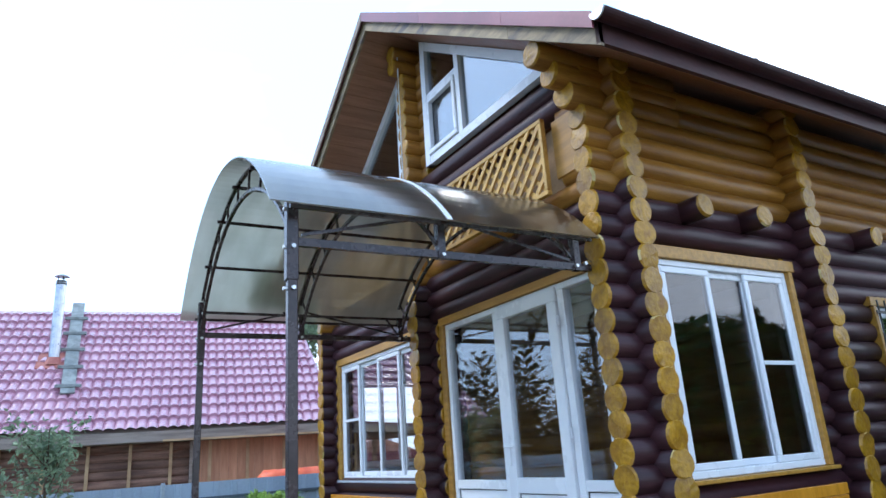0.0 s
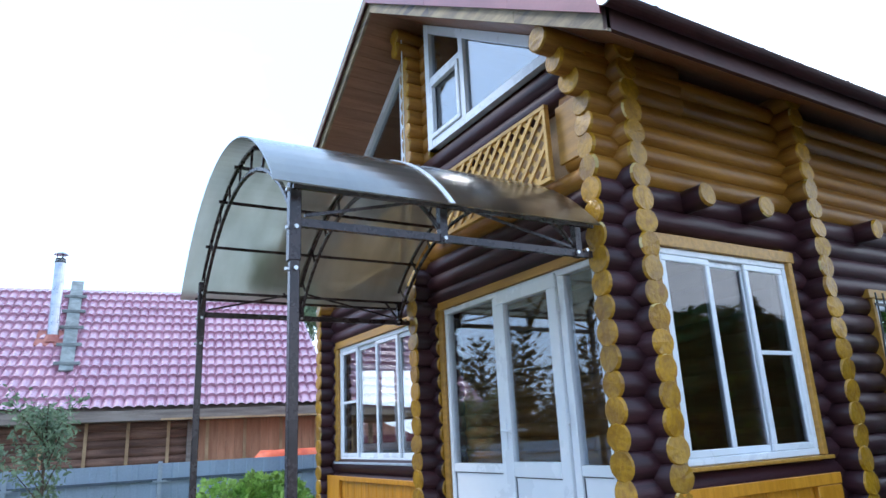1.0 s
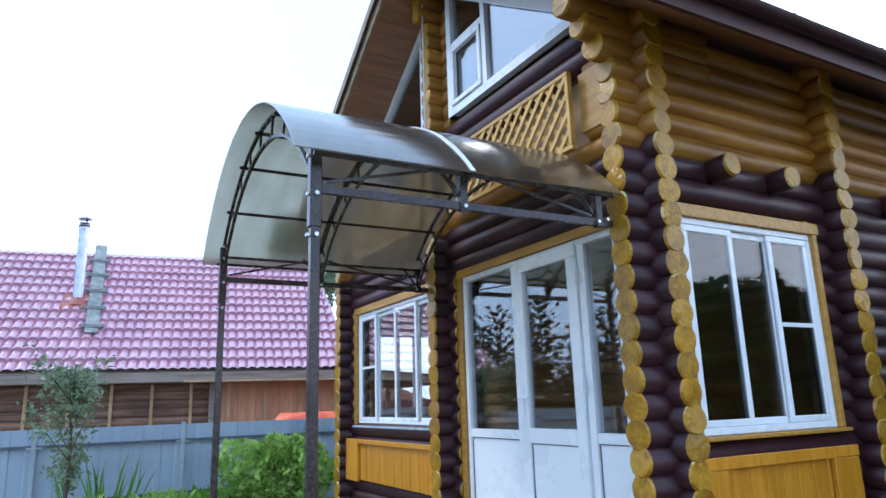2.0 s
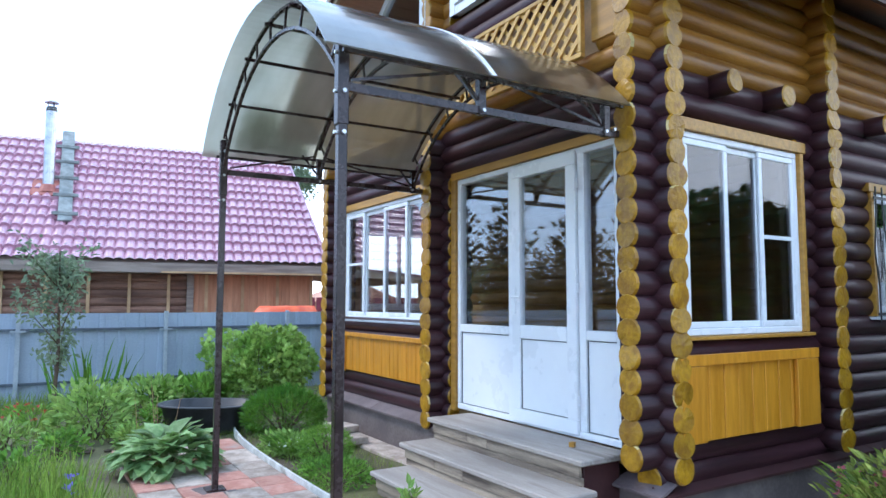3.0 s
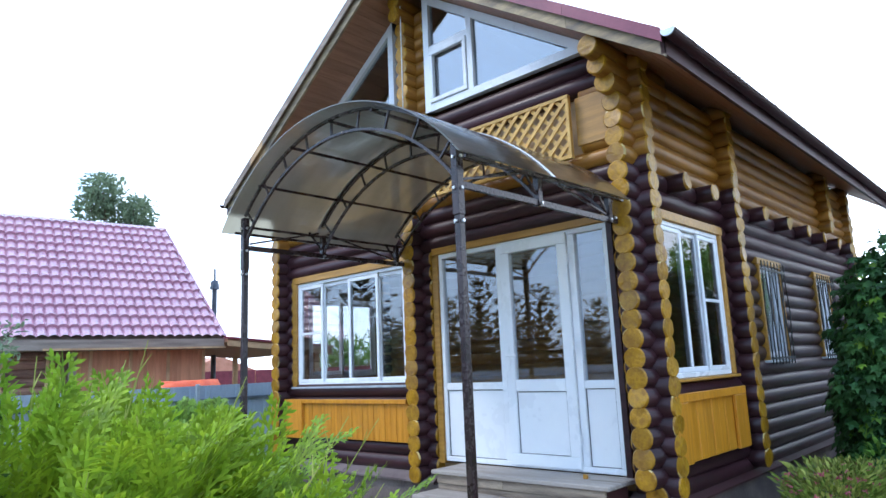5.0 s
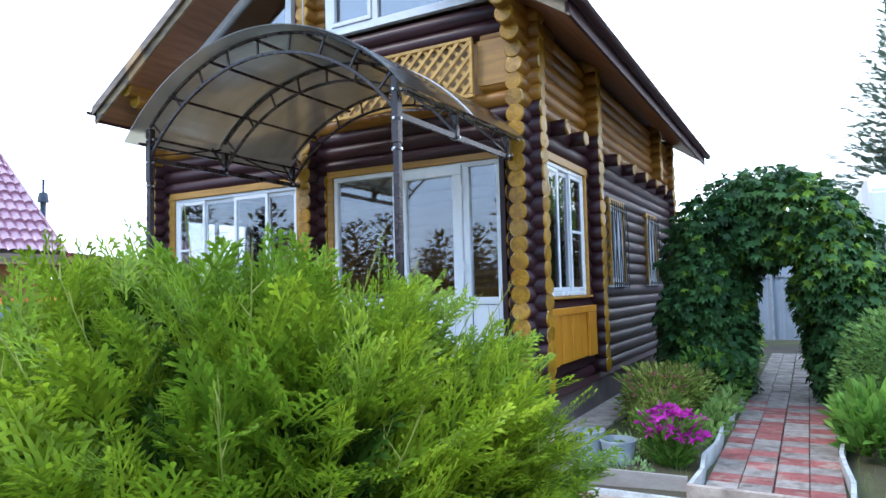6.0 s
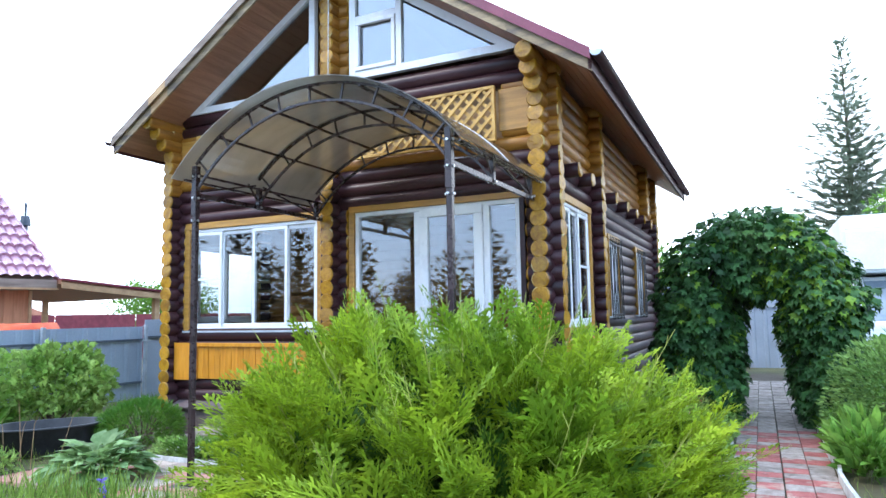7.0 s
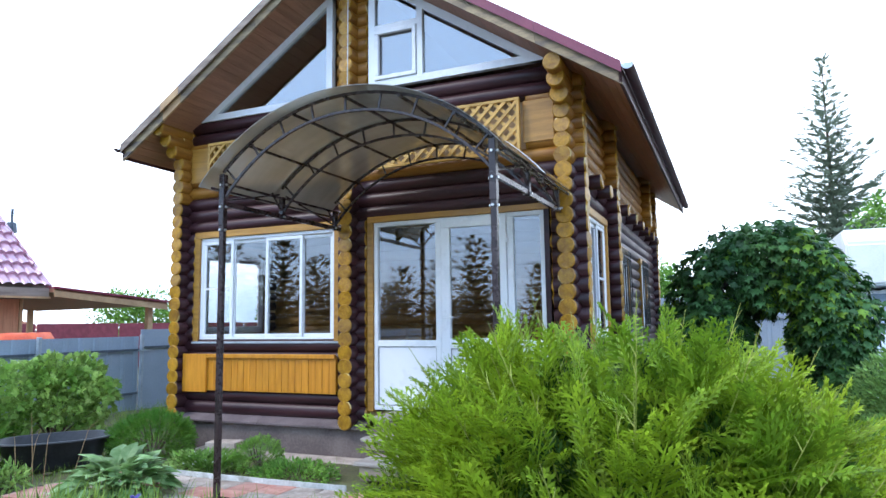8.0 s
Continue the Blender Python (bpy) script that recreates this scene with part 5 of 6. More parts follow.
# iris leaves
iris = thing("iris_clump", "tall sword-shaped iris leaves by the fence", "plant", at=(-7.9, -2.6, -0.03))
n = 26
a = rng.uniform(0, 6.283, n)
pts = np.stack([np.cos(a) * 0.25 * rng.random(n), np.sin(a) * 0.5 * rng.random(n), 0 * a], -1)
BL_V = np.array([[-0.02, 0, 0], [0.02, 0, 0], [-0.022, 0.4, 0.0], [0.022, 0.4, 0], [-0.015, 0.75, 0.04], [0.015, 0.75, 0.04], [0, 1.0, 0.12]])
BL_F = np.array([[0, 1, 3], [0, 3, 2], [2, 3, 5], [2, 5, 4], [4, 5, 6]])
part("foliage", scatter("foliage", BL_V, BL_F, pts, np.stack([np.cos(a) * 0.3, np.sin(a) * 0.3, 1 + 0 * a], -1), 0.7 + 0.35 * rng.random(n), rng.uniform(-1.5, 1.5, n), M_GLOBE), None, iris)


# ---- black pond tub ----
tub = thing("pond_tub", "black plastic oval pond tub standing on the grass", "tub", at=(-5.6, -1.52, -0.03))
bm = bmesh.new()
prof = ((0.0, 0.0), (0.74, 0.0), (0.82, 0.06), (0.95, 0.29), (1.05, 0.305), (1.05, 0.322), (0.94, 0.322), (0.82, 0.1), (0.0, 0.09))
seg = 36
rows_ = []
for r, z in prof:
    if r == 0.0:
        rows_.append([bm.verts.new((0, 0, z))])
        continue
    rows_.append([bm.verts.new((0.56 * r * math.copysign(abs(math.cos(2 * math.pi * j / seg)) ** 0.75, math.cos(2 * math.pi * j / seg)),
                               0.4 * r * math.copysign(abs(math.sin(2 * math.pi * j / seg)) ** 0.75, math.sin(2 * math.pi * j / seg)), z)) for j in range(seg)])
for p, q in zip(rows_, rows_[1:]):
    for j in range(seg):
        k = (j + 1) % seg
        if len(p) == 1:
            bm.faces.new((p[0], q[k], q[j]))
        elif len(q) == 1:
            bm.faces.new((p[j], p[k], q[0]))
        else:
            bm.faces.new((p[j], p[k], q[k], q[j]))
bmesh.ops.recalc_face_normals(bm, faces=bm.faces[:])
part("tub_shell", bm, M_BLACK, tub, m=pose(0, 0, 0, 0, 0, 55), smooth=True)
bm = bmesh.new()
bmesh.ops.create_circle(bm, cap_ends=True, segments=32, radius=0.45, matrix=pose(0, 0, 0.14, 0, 0, 55) @ Matrix.Diagonal((1.05, 0.75, 1, 1)))
part("water_surface", bm, M_WATER, tub)

# small apple tree
apple = thing("apple_tree", "slender young apple tree with sparse leaves", "tree", at=(-7.2, -3.1, -0.03))
tips = [(random.uniform(-0.5, 0.5), random.uniform(-0.5, 0.5), random.uniform(1.0, 2.3)) for _ in range(22)]
bm = bmesh.new()
rod(bm, (0, 0, 0), (0.02, 0.03, 0.9), 0.03, 8, 0.022)
rod(bm, (0.02, 0.03, 0.9), (0.05, 0.0, 2.2), 0.022, 8, 0.006)
part("trunk", bm, M_BARK, apple)
bm = bmesh.new()
lp, ld = [], []
for t in tips:
    b = Vector((0.03, 0.02, max(0.5, t[2] - random.uniform(0.4, 0.7))))
    t = Vector(t)
    rod(bm, b, t, 0.009, 5, 0.002)
    for _ in range(75):
        u = random.uniform(0.3, 1.05)
        q = b.lerp(t, u)
        lp.append((q.x + random.gauss(0, 0.07), q.y + random.gauss(0, 0.07), q.z + random.gauss(0, 0.06)))
        ld.append((random.gauss(0, 1), random.gauss(0, 1), random.gauss(-0.2, 0.6)))
part("limb_set", bm, M_BARK, apple)
part("crown", scatter("crown", LEAF_V, LEAF_F, np.array(lp), np.array(ld), 0.08 * (0.7 + 0.6 * rng.random(len(lp))), rng.uniform(-1.5, 1.5, len(lp)), M_HAZY_LEAF), None, apple)


# ---- vine-covered arch ----
arch = thing("vine_arch", "garden arch overgrown with dark green Virginia creeper", "arch", at=(1.85, 3.2, -0.03))
for y in (-0.45, 0.45):
    bm = bmesh.new()
    arc = [(-0.62, y, 0.0)] + [(-0.62 * math.cos(math.pi * i / 12), y, 1.65 + 0.62 * math.sin(math.pi * i / 12)) for i in range(13)] + [(0.62, y, 0.0)]
    for p, q in zip(arc, arc[1:]):
        rod(bm, p, q, 0.016, 6)
    part("hoop", bm, M_IRON, arch)
N = 13500
u = rng.random(N)
# along the hoop: left leg, crown, right leg
s = u * 3.0
cx = np.where(s < 1, -0.76, np.where(s > 2, 0.72, -0.7 * np.cos(np.pi * (s - 1))))
cz = np.where(s < 1, 1.75 * s, np.where(s > 2, 1.75 * (3 - s), 1.7 + 0.68 * np.sin(np.pi * (s - 1))))
wide = np.where(s < 1, 0.52, np.where(s > 2, 0.26 + 0.24 * (3 - s), 0.46))
ang = rng.uniform(0, 2 * np.pi, N)
rr = (1 - 0.62 * rng.random(N) ** 1.6) * wide * (1 + 0.14 * np.sin(7 * s + 3 * ang) + 0.1 * np.sin(13 * s + ang))
out_x = np.where(s < 1, -1.0, np.where(s > 2, 1.0, -np.cos(np.pi * (s - 1))))
out_z = np.where((s < 1) | (s > 2), 0.0, np.sin(np.pi * (s - 1)))
off = rr * np.cos(ang) * np.where((s > 1) & (s < 2) & (np.cos(ang) < 0), 1.55, 1.0)
dy = np.sin(ang) * (0.3 + rr)
pts = np.stack([cx + out_x * off, dy, np.maximum(cz + out_z * off, 0.03)], -1)
nrm = np.stack([out_x * np.cos(ang), np.sin(ang), out_z * np.cos(ang)], -1)
hang = np.stack([0 * ang, 0 * ang, -0.9 + 0 * ang], -1)
dirs = nrm * 0.55 + hang + rng.normal(size=(N, 3)) * 0.35
young = (rng.random(N) < np.where((s > 1.6) & (s < 2.3), 0.3, 0.04)).astype(int)
fr_roll = rng.uniform(-0.5, 0.5, N)
part("vine_leaves", scatter("vine_leaves", LOBE_V, LOBE_F, pts + nrm * 0.02, dirs, 0.085 + 0.07 * rng.random(N), fr_roll, (M_VINE, M_VINEL), index=young), None, arch)
stems(arch, (-0.7, 0, 0), [(-0.8, 0.2, 1.6), (-0.6, -0.3, 1.9), (-0.75, 0.3, 1.2)], 0.02)


# ---- fence along the plot ----
fence = thing("fence", "blue-grey sheet metal fence on grey posts", "fence")
FX, FH = -8.95, 1.33
ys = sorted({round(y, 2) for y in [2.62 - 4.1 * i / 2 for i in range(10)]})
for y0, y1 in zip(ys, ys[1:]):
    sec = thing("fence_section")
    sec.parent = fence
    bm = bmesh.new()
    front = []
    for i in range(7):
        a, w = y0 + (y1 - y0) * i / 7, (y1 - y0) / 7
        front += [(FX, a), (FX, a + w * 0.62), (FX + 0.014, a + w * 0.7), (FX + 0.014, a + w * 0.92)]
    front.append((FX, y1))
    prism(bm, front + [(q[0] - 0.004, q[1]) for q in reversed(front)], "z", -0.05, FH)
    part("sheet", bm, M_FENCE, sec)
    for z in (0.28, FH - 0.25):
        bm = bmesh.new()
        box(bm, FX + 0.02, FX + 0.05, y0, y1, z - 0.02, z + 0.02)
        part("rail", bm, M_FRAIL, sec)
for y in ys:
    bm = bmesh.new()
    box(bm, FX + 0.052, FX + 0.112, y - 0.03, y + 0.03, -0.05, FH + 0.03, bevel=0.004)
    p = part("fence_post", bm, M_FPOST, fence)
    bm = bmesh.new()
    box(bm, FX + 0.113, FX + 0.12, y - 0.1, y + 0.1, FH - 0.28, FH - 0.25)
    part("clip", bm, M_FPOST, p)
back_fence = thing("back_fence", "grey sheet metal fence and gate behind the house", "fence")
for i in range(9):
    x0 = -8.8 + i * 2.05
    bm = bmesh.new()
    front = []
    for k in range(7):
        a, w = x0 + 2.03 * k / 7, 0.29
        front += [(a, 12.4), (a + w * 0.62, 12.4), (a + w * 0.7, 12.386), (a + w * 0.92, 12.386)]
    front.append((x0 + 2.03, 12.4))
    prism(bm, front + [(q[0], q[1] + 0.004) for q in reversed(front)], "z", -0.05, 2.1)
    part("sheet", bm, M_FENCE, back_fence)
    bm = bmesh.new()
    box(bm, x0 - 0.04, x0 + 0.02, 12.32, 12.38, -0.05, 2.15, bevel=0.004)
    part("fence_post", bm, M_FPOST, back_fence)
    bm = bmesh.new()
    box(bm, x0, x0 + 2.03, 12.35, 12.38, 1.5, 1.56)
    part("rail", bm, M_FPOST, back_fence)
side_fence = thing("side_fence", "taller blue-grey fence section past the corner post", "fence")
for i in range(5):
    y0 = 2.67 + 1.92 * i
    bm = bmesh.new()
    box(bm, FX - 0.01, FX + 0.0, y0, y0 + 1.9, -0.05, 1.46)
    part("sheet", bm, M_FENCE, side_fence)
    bm = bmesh.new()
    box(bm, FX + 0.002, FX + 0.035, y0, y0 + 1.9, 1.1, 1.14)
    part("rail", bm, M_FRAIL, side_fence)


# ---- neighbour's house ----
CN, EN, NN = Vector((-10.95, 2.2, 0)), Vector((-0.16, -0.987, 0)), Vector((-0.987, 0.16, 0))
NB = Matrix(((EN.x, NN.x, 0, CN.x), (EN.y, NN.y, 0, CN.y), (0, 0, 1, 0), (0, 0, 0, 1)))
neighbour = new("neighbour_house")
neighbour.matrix_world = NB
tagged(neighbour, "low log house with a pink-red metal tile roof", "house")
N_LEN, N_RUN, N_E, N_R = 9.3, 3.6, 2.3, 5.35
FLUE_U, FLUE_V, HIP = 5.72, 1.9, 0.38


def tile_roof(length, run, rise, wave=0.19, step=0.35):
    slope = math.hypot(run, rise)
    nr = int(slope / step)
    us = np.arange(0, length + 1e-6, wave / 8)
    vs, hs = [], []
    for i in range(nr + 1):
        for f, h in ((0.0, 0.055), (0.45, 0.025), (0.93, 0.0), (0.94, 0.0)):
            v = (i + f) * step
            if v < slope:
                vs.append(v)
                hs.append(h)
    vs, hs = np.array(vs), np.array(hs)
    U, V = np.meshgrid(us, vs, indexing="ij")
    U = np.maximum(U, HIP * V / slope)      # the verge leans in towards the ridge
    prof = np.abs(np.cos(np.pi * us / wave)) ** 0.7 * 0.05
    off = prof[:, None] + hs[None, :]
    c, s = run / slope, rise / slope
    co = np.stack([U, V * c - off * s, V * s + off * c], -1).reshape(-1, 3)
    nx, ny = U.shape
    i = (np.arange(nx - 1)[:, None] * ny + np.arange(ny - 1)[None, :]).ravel()
    return quick_mesh("roof_tiles", co, np.stack([i, i + ny, i + ny + 1, i + 1], -1), M_NROOF, smooth=False)


part("roof_tiles", tile_roof(N_LEN, N_RUN, N_R - N_E), None, neighbour, "pink-red metal tile sheet", m=pose(0, 0, N_E))
bm = bmesh.new()
prism(bm, [(0, N_E - 0.03), (N_RUN, N_R - 0.03), (2 * N_RUN, N_E - 0.03), (2 * N_RUN, N_E - 0.1), (N_RUN, N_R - 0.1), (0, N_E - 0.1)], "x", 0.02, N_LEN)
for v in bm.verts:
    if v.co.x < 0.1 and v.co.z > N_E + 0.1:
        v.co.x = HIP
part("roof_deck", bm, M_FASCIA, neighbour)
bm = bmesh.new()
prism(bm, [(N_RUN - 0.14, N_R - 0.04), (N_RUN, N_R + 0.06), (N_RUN + 0.14, N_R - 0.04), (N_RUN, N_R - 0.02)], "x", HIP - 0.02, N_LEN)
part("ridge_cap", bm, M_NROOF, neighbour)
bm = bmesh.new()
bar(bm, (-0.02, 0, N_E + 0.01), (HIP - 0.02, N_RUN, N_R + 0.02), 0.06, 0.1)
part("verge_board", bm, M_NROOF, neighbour)
bm = bmesh.new()
box(bm, 0, N_LEN, -0.03, -0.005, N_E - 0.2, N_E - 0.015)
part("fascia", bm, M_FASCIA, neighbour)
bm = bmesh.new()
box(bm, 0.0, N_LEN, 0.0, 0.5, N_E - 0.215, N_E - 0.2)
part("eave_soffit", bm, M_FASCIA, neighbour)
for i in range(13):
    me = log_mesh(N_LEN - 2.95, 0.1, mats=(M_OLDLOG, M_OLDLOG, M_OLDLOG))
    part("old_log", me, None, neighbour, m=pose(2.85, 0.55, 0.15 + 0.17 * i))
bm = bmesh.new()
box(bm, 0.36, N_LEN, 0.5, 0.58, -0.05, 2.3)
part("inner_wall", bm, M_OLDLOG, neighbour)
for i in range(15):
    bm = bmesh.new()
    box(bm, 0.25 + 0.172 * i, 0.25 + 0.172 * (i + 1) - 0.004, 0.44, 0.47, 0.0, 2.2)
    part("wall_board", bm, M_SHEATH, neighbour)
for i in range(13):
    bm = bmesh.new()
    box(bm, 0.26 + 0.74 * i, 0.32 + 0.74 * i, 0.4, 0.435, 0.0, 2.19)
    part("batten", bm, M_BATTEN, neighbour)
bm = bmesh.new()
prism(bm, [(0.5, 0.0), (2 * N_RUN - 0.5, 0.0), (2 * N_RUN - 0.5, N_E), (N_RUN + 0.6, N_E), (0.5, N_E)], "x", 0.28, 0.36)
part("gable_wall", bm, M_SHEATH, neighbour)
bm = bmesh.new()
box(bm, 2.76, 2.9, 0.37, 0.43, 0.0, 2.19, bevel=0.006)
part("corner_post", bm, M_FASCIA, neighbour, "grey weathered post")
bm = bmesh.new()
box(bm, -0.02, 3.4, -0.06, -0.032, N_E - 0.215, N_E - 0.175)
part("eave_lath", bm, M_BATTEN, neighbour, "pale eave lath")
# flue and roof ladder
fy = FLUE_V
fz = N_E + (N_R - N_E) * fy / N_RUN
flue = thing("flue")
flue.parent = neighbour
bm = bmesh.new()
rod(bm, (FLUE_U, fy, fz - 0.1), (FLUE_U, fy, fz + 1.78), 0.11, 16)
rod(bm, (FLUE_U, fy, fz + 0.72), (FLUE_U, fy, fz + 0.75), 0.118, 16)
part("flue_pipe", bm, M_METAL, flue, "stainless flue pipe")
bm = bmesh.new()
rod(bm, (FLUE_U, fy, fz + 1.73), (FLUE_U, fy, fz + 1.83), 0.118, 16, 0.1)
for a in range(3):
    rod(bm, (FLUE_U + 0.07 * math.cos(2.1 * a), fy + 0.07 * math.sin(2.1 * a), fz + 1.81), (FLUE_U + 0.07 * math.cos(2.1 * a), fy + 0.07 * math.sin(2.1 * a), fz + 1.94), 0.008, 5)
part("flue_collar", bm, M_IRON, flue, "sooty dark flue collar")
bm = bmesh.new()
rod(bm, (FLUE_U, fy, fz + 1.92), (FLUE_U, fy, fz + 1.96), 0.15, 16, 0.1)
part("flue_cap", bm, M_METAL, flue)
bm = bmesh.new()
rod(bm, (FLUE_U, fy, fz - 0.05), (FLUE_U, fy, fz + 0.12), 0.22, 16, 0.12)
box(bm, FLUE_U - 0.3, FLUE_U + 0.3, -0.3, 0.3, 0.05, 0.07, m=Matrix.Translation((0, fy, fz)) @ pose(0, 0, 0, math.degrees(math.atan2(N_R - N_E, N_RUN))))
part("flue_flashing", bm, M_RUST, flue, "rust-red flue flashing")
ladder = thing("roof_ladder")
ladder.parent = neighbour
lu = FLUE_U - 0.47
bm = bmesh.new()
bar(bm, (lu, N_RUN * 0.24, N_E + (N_R - N_E) * 0.24 + 0.12), (lu + 0.35, N_RUN * 1.06, N_E + (N_R - N_E) * 1.06 + 0.12), 0.26, 0.04)
part("ladder_board", bm, M_ALU, ladder, "grey ladder board")
for i in range(5):
    k = 0.28 + 0.15 * i
    bm = bmesh.new()
    c = lu + 0.43 * (k - 0.24)
    box(bm, c - 0.24, c + 0.24, N_RUN * k - 0.04, N_RUN * k + 0.04, N_E + (N_R - N_E) * k + 0.13, N_E + (N_R - N_E) * k + 0.2, bevel=0.006)
    part("ladder_step", bm, M_ALU, ladder, "grey ladder cleat")
# carport beyond the gable
carport = new("carport")
carport.matrix_world = NB @ Matrix.Translation((0, 0, -0.12))
tagged(carport, "open timber carport beside the neighbour's house", "carport")
bm = bmesh.new()
prism(bm, [(0.0, 2.33), (0.0, 2.4), (-2.5, 2.17), (-2.5, 2.1)], "y", -0.2, 5.5)
part("carport_roof", bm, M_SOFFIT, carport)
bm = bmesh.new()
prism(bm, [(0.0, 2.24), (0.0, 2.36), (-2.5, 2.13), (-2.5, 2.01)], "y", -0.24, -0.205)
part("fascia", bm, M_BATTEN, carport)
bm = bmesh.new()
prism(bm, [(0.0, 2.4), (0.0, 2.44), (-2.55, 2.21), (-2.55, 2.17)], "y", -0.26, 5.6)
part("roof_sheet", bm, M_ROOF, carport)
for u, v in ((-2.2, 0.0), (-2.2, 5.2), (-0.2, 5.2), (-1.2, 5.2)):
    bm = bmesh.new()
    box(bm, u - 0.06, u + 0.06, v - 0.06, v + 0.06, 0.05, 2.15)
    part("carport_post", bm, M_BATTEN, carport)
red = thing("far_red_fence", "dark red sheet fence beyond the carport", "fence")
for i in range(9):
    q = NB @ Vector((4 - 3.0 * i, 10.5, 0))
    q2 = NB @ Vector((4 - 3.0 * (i + 1) + 0.05, 10.5, 0))
    bm = bmesh.new()
    bar(bm, (q.x, q.y, 0.8), (q2.x, q2.y, 0.8), 0.03, 1.75)
    part("sheet", bm, M_REDFENCE, red)
shed = new("far_shed")
shed.matrix_world = NB
tagged(shed, "far shed with a pale orange roof", "shed")
bm = bmesh.new()
prism(bm, [(-6.5, 1.5), (-4.5, 2.3), (-2.4, 1.5)], "y", 13, 18)
part("roof", bm, M_PINKBED, shed)
bm = bmesh.new()
box(bm, -6.3, -2.6, 13.3, 17.7, -0.05, 1.5)
part("wall", bm, M_SHEATH, shed)
tarp = thing("covered_heap", "orange tarpaulin over a heap behind the fence", "tarpaulin", at=(-9.9, 0.9, -0.05))
bm = bmesh.new()
bmesh.ops.create_icosphere(bm, subdivisions=3, radius=1.0)
for v in bm.verts:
    v.co = Vector((v.co.x * 0.5, v.co.y * 0.75, 0.7 + max(-0.7, min(0.77, v.co.z * 1.3)) + 0.02 * math.sin(9 * v.co.x + 7 * v.co.y)))
part("cover", bm, M_ORANGE, tarp, smooth=True)


pipe = thing("stove_pipe", "slender dark stove pipe behind the carport", "pipe", at=(-15.3, 4.28, -0.05))
bm = bmesh.new()
rod(bm, (0, 0, 0), (0, 0, 4.0), 0.07, 10)
part("pipe_shaft", bm, M_FRAIL, pipe)
bm = bmesh.new()
rod(bm, (0, 0, 4.0), (0, 0, 4.25), 0.14, 10, 0.1)
rod(bm, (0, 0, 4.25), (0, 0, 4.6), 0.03, 8)
part("pipe_cowl", bm, M_FRAIL, pipe)


# ---- parked truck beyond the arch ----
truck = thing("parked_truck", "white box truck parked beyond the vine arch", "truck", at=(0, 0, -0.03))
TX0, TX1, TY = 3.05, 5.2, 4.85
bm = bmesh.new()
prism(bm, [(TY, 2.0), (TY + 0.05, 2.65), (TY + 0.4, 2.9), (TY + 6.2, 2.9), (TY + 6.2, 0.75), (TY + 1.5, 0.75), (TY + 1.5, 1.95)], "x", TX0, TX1)
bmesh.ops.bevel(bm, geom=bm.edges[:], offset=0.04, segments=2, affect="EDGES")
part("cargo_box", bm, M_TARP, truck, "white box body over the cab")
bm = bmesh.new()
prism(bm, [(TY - 0.75, 0.4), (TY - 0.75, 1.0), (TY - 0.55, 1.18), (TY - 0.1, 1.25), (TY + 0.35, 1.94), (TY + 1.45, 1.94), (TY + 1.45, 0.4)], "x", TX0 + 0.12, TX1 - 0.12)
bmesh.ops.bevel(bm, geom=bm.edges[:], offset=0.05, segments=2, affect="EDGES")
cab = part("cab", bm, M_TRUCK, truck, "white cab")
# opaque windscreen; the reflected sky is mixed into its blue-grey colour
bm = bmesh.new()
prism(bm, [(TY - 0.105, 1.29), (TY - 0.09, 1.29), (TY + 0.31, 1.88), (TY + 0.295, 1.88)], "x", TX0 + 0.25, TX1 - 0.25)
part("windscreen", bm, mat("sky_grey_windscreen", (0.2, 0.25, 0.31), (0.28, 0.33, 0.4), rough=0.08, spec=0.9), cab)
bm = bmesh.new()
bar(bm, (TX0 + 0.5, TY - 0.1, 1.33), (TX0 + 1.3, TY - 0.12, 1.31), 0.015)
part("wiper", bm, M_BLACK, cab)
bm = bmesh.new()
box(bm, TX0 - 0.08, TX0 + 0.1, TY + 0.1, TY + 0.2, 1.35, 1.8, bevel=0.03)
part("wing_mirror", bm, M_BLACK, cab, "black wing mirror")
for x in (TX0 + 0.15, TX1 - 0.4):
    for y in (TY, TY + 4.6):
        bm = bmesh.new()
        rod(bm, (x, y, 0.36), (x + 0.22, y, 0.36), 0.36, 24)
        wheel = part("wheel", bm, M_BLACK, truck)
        bm = bmesh.new()
        rod(bm, (x - 0.01, y, 0.36), (x + 0.23, y, 0.36), 0.18, 16)
        part("rim", bm, M_METAL, wheel)
bm = bmesh.new()
box(bm, TX0 + 0.4, TX1 - 0.4, TY + 1.2, TY + 6.3, 0.5, 0.75)
part("chassis", bm, M_BLACK, truck)


